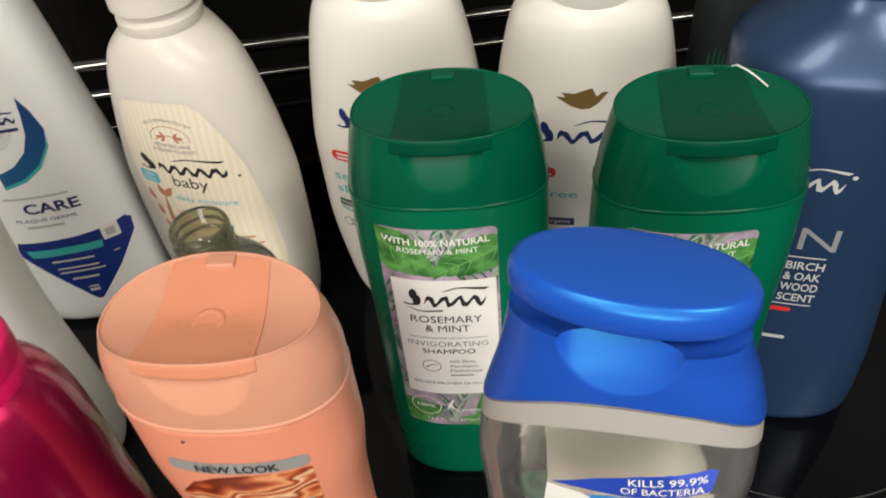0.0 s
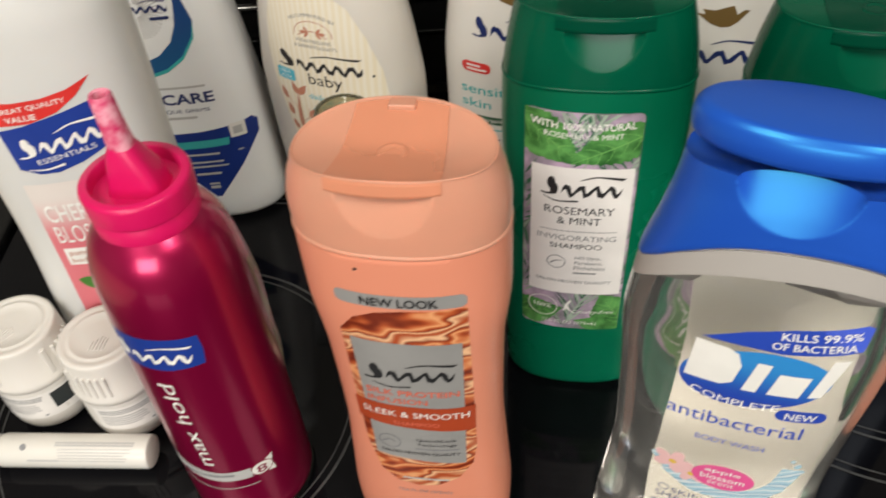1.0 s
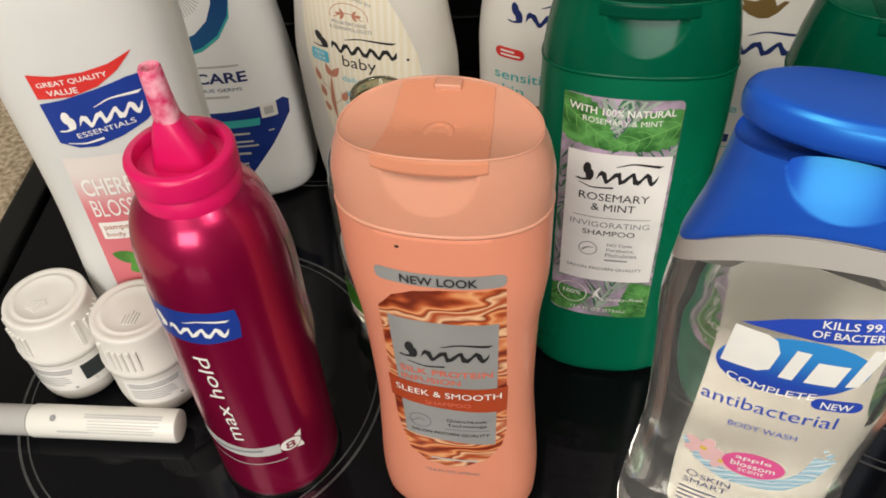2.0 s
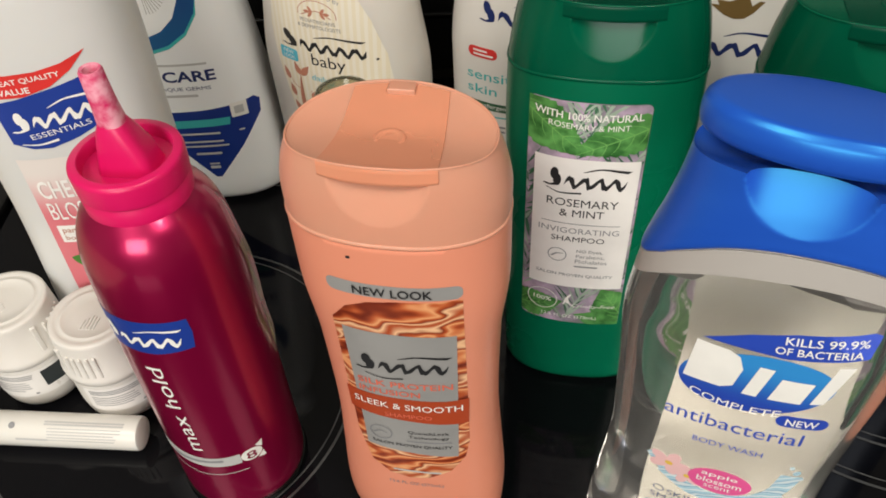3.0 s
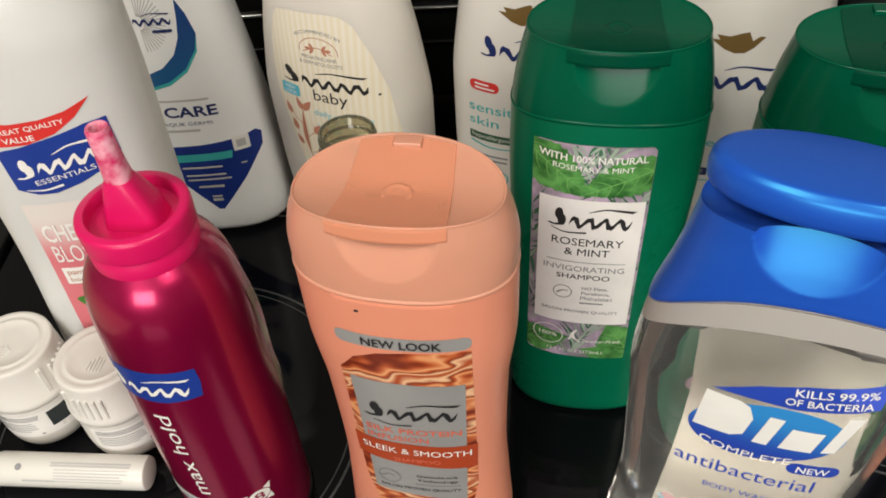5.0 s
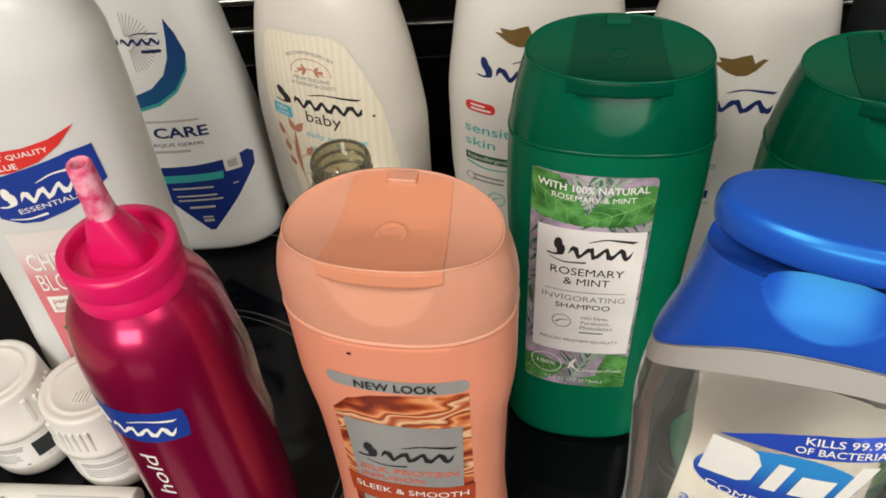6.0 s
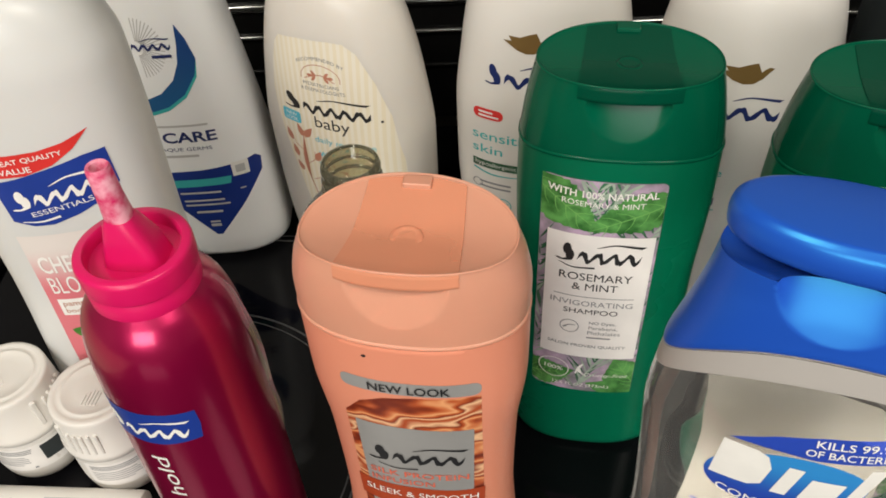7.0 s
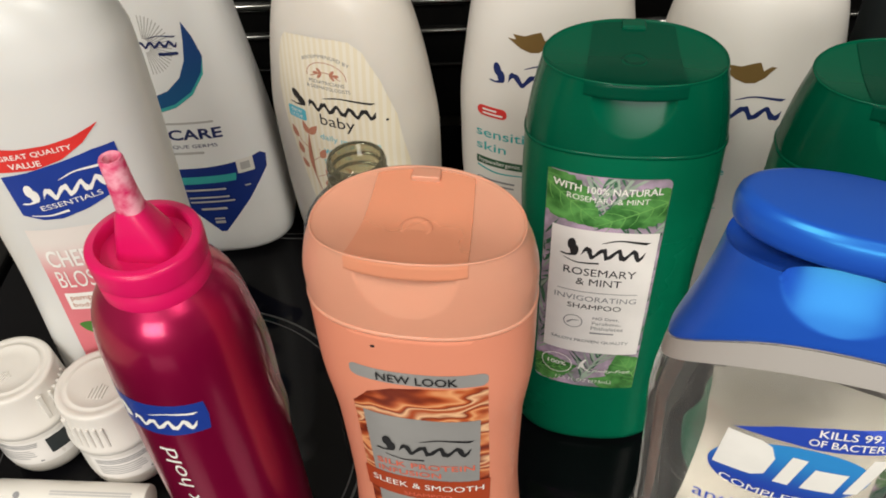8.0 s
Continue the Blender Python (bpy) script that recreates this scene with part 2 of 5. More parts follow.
def stroke(points, w0, w1=None, k=24):
    """A tapering brush stroke along a smooth line through a few points."""
    w1 = w0 if w1 is None else w1
    ts = list(range(len(points)))
    q = np.linspace(0, len(points) - 1, k)
    xs, zs = pchip(ts, [p[0] for p in points], q), pchip(ts, [p[1] for p in points], q)
    left, right = [], []
    for i in range(k):
        j0, j1 = max(0, i - 1), min(k - 1, i + 1)
        dx, dz = xs[j1] - xs[j0], zs[j1] - zs[j0]
        L = math.hypot(dx, dz) or 1
        w = (w0 + (w1 - w0) * i / (k - 1)) / 2
        left.append((xs[i] - dz / L * w, zs[i] + dx / L * w))
        right.append((xs[i] + dz / L * w, zs[i] - dx / L * w))
    return left + right[::-1]


def leaf(x, z, length, width, turn, k=14):
    t = radians(turn)
    up, down = [], []
    for i in range(k + 1):
        u = i / k
        w = width / 2 * math.sin(math.pi * u**0.8) * (1 - 0.25 * u)
        for lst, sg in ((up, 1), (down, -1)):
            lst.append((x + u * length * math.cos(t) - sg * w * math.sin(t), z + u * length * math.sin(t) + sg * w * math.cos(t)))
    return up + down[::-1][1:-1]


def mint(x, z, length, width, turn, k=22):
    """A broad leaf with a toothed edge."""
    t = radians(turn)
    up, down = [], []
    for i in range(k + 1):
        u = i / k
        w = width / 2 * math.sin(math.pi * u**0.75) * (1 - 0.15 * u) * (1.06 if i % 2 else 0.94)
        for lst, sg in ((up, 1), (down, -1)):
            lst.append((x + u * length * math.cos(t) - sg * w * math.sin(t), z + u * length * math.sin(t) + sg * w * math.cos(t)))
    return up + down[::-1][1:-1]


def wrap(name, outlines, skin, material, parent, lift=0.0002, side=-1, step=0.003, tris=None, label="", centre=0.0):
    """Lays flat outlines on the front of a skin, as a thin print or label."""
    bm = bmesh.new()
    for o in outlines:
        vs = [bm.verts.new((x, 0, z)) for x, z in o]
        try:
            f = bm.faces.new(vs)
        except ValueError:
            continue
    if tris:
        vs = [bm.verts.new((x, 0, z)) for x, z in tris[0]]
        for f in tris[1]:
            try:
                bm.faces.new([vs[i] for i in f])
            except ValueError:
                pass
    if not tris:
        bmesh.ops.triangulate(bm, faces=bm.faces[:])
    xs, zs = [v.co.x for v in bm.verts], [v.co.z for v in bm.verts]
    for axis, lo, hi in ((0, min(xs), max(xs)), (2, min(zs), max(zs))):
        if tris and axis == 2:
            break
        st = step if axis == 0 else step * 2
        k = math.floor(lo / st) + 1
        while k * st < hi:
            co, no = [0, 0, 0], [0, 0, 0]
            co[axis], no[axis] = k * st, 1
            bmesh.ops.bisect_plane(bm, geom=bm.verts[:] + bm.edges[:] + bm.faces[:], dist=1e-7, plane_co=co, plane_no=no)
            k += 1
    for v in bm.verts:
        v.co = skin.front(v.co.x, v.co.z, lift, side)
    return part(name, bm, material, parent, label)


class Laid:
    """A skin on which the print is shifted, stretched and tilted."""

    def __init__(self, skin, sx=1.0, ox=0.0, sz=1.0, oz=0.0, tilt=0.0):
        self.skin, self.k = skin, (sx, ox, sz, oz, tilt)

    def front(self, x, z, lift=0.0, side=-1):
        sx, ox, sz, oz, tilt = self.k
        return self.skin.front(x * sx + ox, z * sz + oz + x * tilt, lift, side)


def words(text, x, z, width, height, turn=0, heavy=0.0, slant=0.0, arc=0.0):
    """Flat letters centred on x, z in the built-in font, fitted to a width and a height."""
    cu = bpy.data.curves.new("letters", "FONT")
    cu.body, cu.offset, cu.shear, cu.resolution_u = text, 0.0 if "M" in text else heavy * 0.5, slant, 3
    ob = bpy.data.objects.new("letters", cu)
    scene.collection.objects.link(ob)
    me = ob.to_mesh()
    co = [(v.co.x, v.co.y) for v in me.vertices]
    faces = [tuple(p.vertices) for p in me.polygons]
    ob.to_mesh_clear()
    bpy.data.objects.remove(ob)
    bpy.data.curves.remove(cu)
    x0, x1 = min(c[0] for c in co), max(c[0] for c in co)
    y0, y1 = min(c[1] for c in co), max(c[1] for c in co)
    t = radians(turn)
    out = []
    for cx, cy in co:
        px = ((cx - x0) / (x1 - x0) - 0.5) * width
        pz = ((cy - y0) / (y1 - y0) - 0.5) * height + arc * (1 - (2 * px / width) ** 2)
        out.append((x + px * math.cos(t) - pz * math.sin(t), z + px * math.sin(t) + pz * math.cos(t)))
    return out, faces


def lettering(name, items, skin, material, parent, lift=0.0006, step=0.003, label=""):
    return [wrap(name, [], skin, material, parent, lift, step=step, tris=item, label=label) for item in items]


def bars(x, z, width, rows, gap, h=0.0006, ragged=0.25):
    """Plain bars where small print cannot be read."""
    rnd = random.Random(int((x + 1) * 1e5) + int(z * 1e6))
    return [rect(x - width / 2, z - i * gap - h / 2, x + width / 2 - rnd.random() * ragged * width, z - i * gap + h / 2, h * 0.3, 1) for i in range(rows)]


def wordmark(x, z, w, h, n=5, slant=0.25, turn=0.0):
    """A plain wavy ribbon behind one tall slanted stroke, with a sweep above, in place of a brand name."""
    k, out = 26 * n, []
    up, down = [], []
    for i in range(k + 1):
        u = i / k
        px, ph = -0.26 + 0.74 * u, 2 * math.pi * (n - 1) * u
        pz = -0.19 + 0.19 * math.sin(ph) + 0.03 * math.sin(2.3 * ph)
        thick = 0.10 + 0.075 * abs(math.cos(ph))
        up.append((px, pz + thick))
        down.append((px, pz - thick))
    out.append(up + down[::-1])
    out.append(oval(-0.42, 0.16, 0.05, 0.30, 4, 24))
    out.append(oval(-0.36, -0.14, 0.05, 0.30, 4, 24))
    out.append(stroke([(-0.5, -0.38), (-0.42, -0.44), (-0.34, -0.36)], 0.05, 0.1))
    out.append(stroke([(-0.08, 0.36), (0.14, 0.56), (0.46, 0.44)], 0.02, 0.12))
    res = []
    for o in out:
        q = [(x + px * w, z + pz * h) for px, pz in o]
        res.append([(px + (pz - z) * slant, pz + (px - x) * math.tan(radians(turn))) for px, pz in q])
    return res


# ---- the setting ----
STOVE = pose(-0.39, 0.316, 0, 0, 0, 7)  # left edge of the cooktop; its own x runs along the back


def ring_mesh(bm, cx, cy, r, w, z, a0=0, a1=360, k=120):
    pts = []
    for i in range(k + 1):
        a = radians(a0 + (a1 - a0) * i / k)
        pts.append([bm.verts.new((cx + q * math.cos(a), cy + q * math.sin(a), z)) for q in (r - w / 2, r + w / 2)])
    for p, q in zip(pts, pts[1:]):
        bm.faces.new((p[0], p[1], q[1], q[0]))


def build_setting():
    x0, x1, y0, y1, z0, z1 = -2.4, 2.4, -2.4, 0.62, -0.915, 1.6
    tagged(box("floor", (x0, y0, z0 - 0.05), (x1, y1, z0), FLOOR), "brown vinyl kitchen floor under the stove", "floor", kind="structure")
    tagged(box("ceiling", (x0, y0, z1), (x1, y1, z1 + 0.05), CEIL), "unseen kitchen ceiling overhead, kept dim grey", "ceiling", kind="structure")
    tagged(box("wall_north", (x0, y1, z0), (x1, y1 + 0.1, z1), WALL), "taupe painted wall behind the stove", "wall", kind="structure")
    tagged(box("wall_east", (x1, y0, z0), (x1 + 0.1, y1, z1), WALL), "taupe painted kitchen wall", "wall", kind="structure")
    tagged(box("wall_west", (x0 - 0.1, y0, z0), (x0, y1, z1), WALL), "taupe painted kitchen wall", "wall", kind="structure")
    # wall behind the camera, with a window opening
    wall = new("wall_south")
    for ob in (wall, *[o for o in scene.objects if o.name in ("floor", "ceiling", "wall_north", "wall_east", "wall_west")]):
        ob.matrix_basis = ROOM
    tagged(wall, "taupe painted wall with a window opening", "wall", kind="structure")
    wx0, wx1, wz0, wz1 = -1.25, 0.15, 0.4, 1.5
    for lo, hi in (((x0, z0), (wx0, z1)), ((wx1, z0), (x1, z1)), ((wx0, z0), (wx1, wz0)), ((wx0, wz1), (wx1, z1))):
        box("wall_piece", (lo[0], y0 - 0.12, lo[1]), (hi[0], y0 - 0.02, hi[1]), WALL, wall)
    # stove
    stove = tagged(new("stove"), "black glass-top electric stove with printed burner rings", "stove")
    stove.matrix_basis = STOVE
    box("oven_body", (0.0, -0.56, -0.9), (0.76, 0.125, -0.03), ENAMEL, stove, 0.004)
    box("cooktop_glass", (0.022, -0.54, -0.006), (0.738, 0.122, 0.0), COOKTOP, stove, 0.0015)
    box("side_rim", (0.0, -0.56, -0.03), (0.0205, 0.125, 0.004), ENAMEL, stove, 0.003, "raised glossy black metal rim")
    box("side_rim", (0.7395, -0.56, -0.03), (0.76, 0.125, 0.004), ENAMEL, stove, 0.003, "raised glossy black metal rim")
    box("front_rim", (0.021, -0.56, -0.03), (0.739, -0.541, 0.003), ENAMEL, stove, 0.003)
    inv = STOVE.inverted()
    for cx, cy, r in ((-0.215, 0.19, 0.0935), (0.15, 0.277, 0.09), (0.15, 0.277, 0.113), (-0.2, 0.42, 0.075)):
        p = inv @ Vector((cx, cy, 0))
        bm = bmesh.new()
        ring_mesh(bm, p.x, p.y, r, 0.0013, 0.0003)
        ring_mesh(bm, p.x, p.y, r - 0.0042, 0.0008, 0.0003)
        part("burner_ring", bm, RING_INK, stove, "thin grey double ring printed on glass")
    # control panel at the back
    back = tagged(new("control_panel"), "glossy black stove back panel with thin metal trim lines", "panel")
    back.matrix_basis = STOVE
    box("panel", (0.0, 0.128, 0.0), (0.76, 0.2, 0.30), ENAMEL, back, 0.006)
    for z, r, material in ((0.096, 0.003, CHROME), (0.074, 0.0022, CHROME), (0.048, 0.0018, ENAMEL)):
        bm = bmesh.new()
        bmesh.ops.create_cone(bm, cap_ends=True, segments=20, radius1=r, radius2=r, depth=0.75)
        bmesh.ops.transform(bm, matrix=pose(0.38, 0.127, z, 0, 90, 0), verts=bm.verts)
        part("trim_bar", bm, material, back)
    # counter on the left of the stove
    counter = tagged(new("counter"), "speckled beige laminate kitchen counter beside the stove", "counter")
    counter.matrix_basis = STOVE
    box("worktop", (-0.9, -0.56, -0.035), (-0.003, 0.2, 0.0), COUNTER, counter, 0.004)
    box("base_cabinet", (-0.9, -0.53, -0.9), (-0.01, 0.2, -0.036), CABINET, counter, 0.003)
    # unseen housings added above the two assumed overhead lamps
    for x in (-0.75, 0.65):
        lamp = tagged(new("ceiling_lamp"), "assumed square ceiling lamp, out of view", "lamp", "ceiling lamps")
        lamp.matrix_basis = ROOM @ pose(x, -0.75, 1.565)
        box("frame", (-0.29, -0.29, 0.0), (0.29, 0.29, 0.034), CEIL, lamp, 0.004)


build_setting()


# ---- bottles ----
def bead(name, skin, z, r, material, parent, seg=140, k=8):
    """A thin rounded edge round a skin at one height."""
    a, b, n, s = skin.at(z)
    bm = bmesh.new()
    rings = []
    for j in range(k):
        t = 2 * math.pi * j / k
        rings.append(ring(bm, z + r * math.sin(t), a - r * 0.3 + r * math.cos(t), b - r * 0.3 + r * math.cos(t), n, s, seg))
    for r0, r1 in zip(rings, rings[1:] + rings[:1]):
        for i in range(seg):
            bm.faces.new((r0[i], r0[(i + 1) % seg], r1[(i + 1) % seg], r1[i]))
    return part(name, bm, material, parent)


def flip_cap(parent, keys, cap_mat, lid_mat, inner_mat, lid_w, name_label, notch=0.32, dip=-0.0012, rise=0.00035):
    """A flip-top cap: shell with a thumb hollow, a lid let into the top that turns down over the front, a hinge tab and a neck inside."""
    skin = Skin(keys)
    zt = skin.z1
    a, b, n, s = skin.at(zt)
    lip = zt + s - 0.0052  # the straight lower edge of the lid
    inset = -0.0003

    def warp(p):
        if p.y < 0 and p.z < lip and abs(p.x) < 0.0138:
            over = p.z - (lip - 0.0155 * math.sqrt(1 - (p.x / 0.0138) ** 2))
            if over > 0:
                p = Vector((p.x, p.y + notch * over, p.z))
        return p

    cap = loft("cap", skin, cap_mat, parent, seg=220, dz=0.0005, dome=dip, warp=warp, label=name_label, crown=inset)

    wall = cap.modifiers.new("wall", "SOLIDIFY")
    wall.thickness, wall.offset = 0.0008, -1.0
    turned("neck", [(0.0135, skin.z0 + 0.002), (0.0135, skin.z0 + 0.006), (0.0115, skin.z0 + 0.0066), (0.0115, zt - 0.012), (0.0095, zt - 0.0105), (0.0035, zt - 0.010), (0.0035, zt - 0.0045)], inner_mat, cap, 48)

    def top(x, y):
        f = max(0.02, min(1.0, (abs(x / a) ** n + abs(y / b) ** n) ** (1 / n)))
        return Vector((x, y, zt + dip * (1 - f * f) + inset * min(1, (1 - f) * 30) + s * f * (y / (b * f)) ** 2 + rise))

    bm = bmesh.new()
    rows, k, half = [], 16, 10
    for j in range(k + 1):
        v = j / k
        row = []
        for i in range(-half, half + 1):
            x = lid_w * (0.86 + 0.14 * v) * i / half
            edge = b * (1 - abs(x / a) ** n) ** (1 / n)
            row.append(top(x, 0.94 * edge + (-0.992 - 0.94) * edge * v))
        rows.append(row)
    for j in range(1, 7):
        row = []
        for i in range(-half, half + 1):
            x = lid_w * i / half
            rim = rows[k][i + half].z - 0.0002
            row.append(Vector(skin.front(x, rim + (lip - rim) * j / 6, rise)))
        rows.append(row)
    grid = [[bm.verts.new(p) for p in row] for row in rows]
    for r0, r1 in zip(grid, grid[1:]):
        for i in range(2 * half):
            bm.faces.new((r0[i], r0[i + 1], r1[i + 1], r1[i]))
    ret = bmesh.ops.extrude_face_region(bm, geom=bm.faces[:])
    for v in ret["geom"]:
        if isinstance(v, bmesh.types.BMVert):
            v.co += Vector((0, 0.0006, -0.0007))
    lid = part("lid", bm, lid_mat, cap)
    bead("rim_edge", skin, zt - 0.0001, 0.0004, cap_mat, cap)
    bead("seam_edge", skin, skin.z0 + 0.0006, 0.0009, cap_mat, cap)
    back = top(0, b * 0.9)
    box("hinge_tab", (-0.0042, b * 0.74, back.z - 0.0015), (0.0042, b * 0.965, back.z + 0.0008), cap_mat, cap, 0.0005)
    turned("lid_ring", [(0.0022, -0.001), (0.0046, -0.001), (0.0046, 0.0), (0.0042, 0.0003), (0.0034, 0.0003), (0.0030, 0.0), (0.0022, 0.0)], lid_mat, lid, 40, at=(0, -0.002, top(0, -0.002).z + 0.0001))
    return cap, skin


def shampoo_green(x, y, turn, label):
    ob = thing("shampoo_bottle", x, y, 0, turn, label, "bottle", "green shampoo bottles")
    skin = Skin([(0.0, 0.0321, 0.0184, 2.4, 0), (0.004, 0.0346, 0.0214, 2.4, 0), (0.02, 0.0353, 0.0221, 2.4, 0), (0.06, 0.0355, 0.0225, 2.4, 0), (0.11, 0.0357, 0.023, 2.4, 0),
                 (0.15, 0.0368, 0.023, 2.4, 0), (0.1736, 0.0364, 0.023, 2.4, 0.0035)])
    loft("body", skin, GREEN, ob)
    flip_cap(ob, [(0.1737, 0.0357, 0.0225, 2.35, 0.0035), (0.1746, 0.0362, 0.023, 2.35, 0.0035), (0.1827, 0.0354, 0.0228, 2.3, 0.0029), (0.1949, 0.0333, 0.0222, 2.2, 0.0021),
                  (0.2041, 0.0311, 0.0216, 2.15, 0.0015)], GREEN_CAP, GREEN_LID, GREEN, 0.0168, "translucent green flip-top cap")
    return ob, skin


def shampoo_coral(x, y, turn):
    ob = thing("shampoo_bottle", x, y, 0, turn, "coral pink plastic shampoo bottle with a milky flip-top cap", "bottle")
    skin = Skin([(0.0, 0.0304, 0.0178, 2.3, 0), (0.004, 0.0331, 0.0202, 2.4, 0), (0.02, 0.0338, 0.0208, 2.5, 0), (0.05, 0.0323, 0.0204, 2.5, 0), (0.08, 0.0309, 0.0199, 2.5, 0),
                 (0.12, 0.0317, 0.0206, 2.45, 0), (0.15, 0.0345, 0.0212, 2.35, 0), (0.1754, 0.0346, 0.0212, 2.3, 0.0002)])
    loft("body", skin, CORAL, ob)
    flip_cap(ob, [(0.1755, 0.0338, 0.0207, 2.3, 0.0002), (0.1764, 0.0343, 0.0212, 2.3, 0.0002), (0.1845, 0.0346, 0.0211, 2.25, 0.0013), (0.194, 0.0331, 0.0208, 2.2, 0.0026), (0.2012, 0.0304, 0.0202, 2.15, 0.0035)],
             CORAL_CAP, CORAL_LID, CORAL, 0.0166, "milky coral flip-top cap", notch=0.24)
    return ob, skin


green_1, green_skin = shampoo_green(-0.0133, 0.2338, -1.5, "glossy green plastic shampoo bottle with a leafy label")
green_2, _ = shampoo_green(0.0749, 0.2245, -1.8, "glossy green plastic shampoo bottle beside a navy bottle")
coral, coral_skin = shampoo_coral(-0.0768, 0.1477, -2.4)


def body_wash_clear(x, y, turn):
    ob = thing("body_wash_bottle", x, y, 0, turn, "clear plastic body wash bottle with a royal blue cap", "bottle")
    skin = Skin([(0.0, 0.0372, 0.0177, 2.4, 0), (0.004, 0.0405, 0.0205, 2.5, 0), (0.015, 0.0413, 0.0216, 2.6, 0), (0.045, 0.0393, 0.0216, 2.6, 0), (0.08, 0.0372, 0.0216, 2.6, 0), (0.115, 0.0387, 0.0218, 2.6, 0.001),
                 (0.145, 0.0404, 0.0216, 2.5, 0.012), (0.158, 0.0396, 0.0200, 2.4, 0.017), (0.1709, 0.0381, 0.0172, 2.25, 0.019)])

    def slope(p):
        w = min(1, max(0, (p.z - 0.13) / 0.035)) * min(1, max(0, (0.208 - p.z) / 0.022))
        return Vector((p.x, p.y, p.z + 0.15 * p.x * w))

    loft("body", skin, CLEAR, ob, warp=slope).visible_shadow = False
    neck = Skin([(z, skin.at(z)[0] + 0.00015, skin.at(z)[1] + 0.00015, skin.at(z)[2], skin.at(z)[3]) for z in (0.1635, 0.166, 0.168, 0.1707)])
    loft("shoulder", neck, FROST, ob, open_top=True, floor=0.985, warp=slope, label="frosted empty shoulder above the liquid").visible_shadow = False
    cap_skin = Skin([(0.1709, 0.0376, 0.0167, 2.25, 0.019), (0.1718, 0.0384, 0.0175, 2.25, 0.019), (0.178, 0.0371, 0.0174, 2.25, 0.016), (0.190, 0.0337, 0.0172, 2.2, 0.010), (0.200, 0.0312, 0.0167, 2.15, 0.006), (0.2075, 0.0299, 0.0163, 2.15, 0.0035)])

    def hollow(p):
        p = slope(p)
        if p.y < 0 and abs(p.x) < 0.0150:
            over = p.z - (0.2112 - 0.0155 * math.sqrt(1 - (p.x / 0.0150) ** 2))
            if over > 0:
                return Vector((p.x, p.y + 0.42 * over, p.z))
        return p

    cap = loft("cap", cap_skin, BLUE, ob, seg=240, dz=0.0006, warp=hollow, dome=-0.001, crown=-0.0004, label="royal blue cap with a thumb hollow")
    lid = Skin([(0.0, 0.0272, 0.0128, 2.15), (0.0008, 0.0288, 0.0143, 2.15), (0.0025, 0.0300, 0.0156, 2.15), (0.0055, 0.0303, 0.0160, 2.15), (0.0085, 0.0298, 0.0156, 2.15), (0.0100, 0.0286, 0.0146, 2.15)])
    tip = pose(0, 0.014, 0.2102, -7, 0.5, 0) @ pose(0, -0.014, 0)
    loft("lid", lid, BLUE, cap, dz=0.0006, dome=0.0010, label="rounded oval blue lid, slightly open", warp=lambda p: tip @ p)
    return ob, skin


dial, dial_skin = body_wash_clear(0.0336, 0.1358, -16.4)


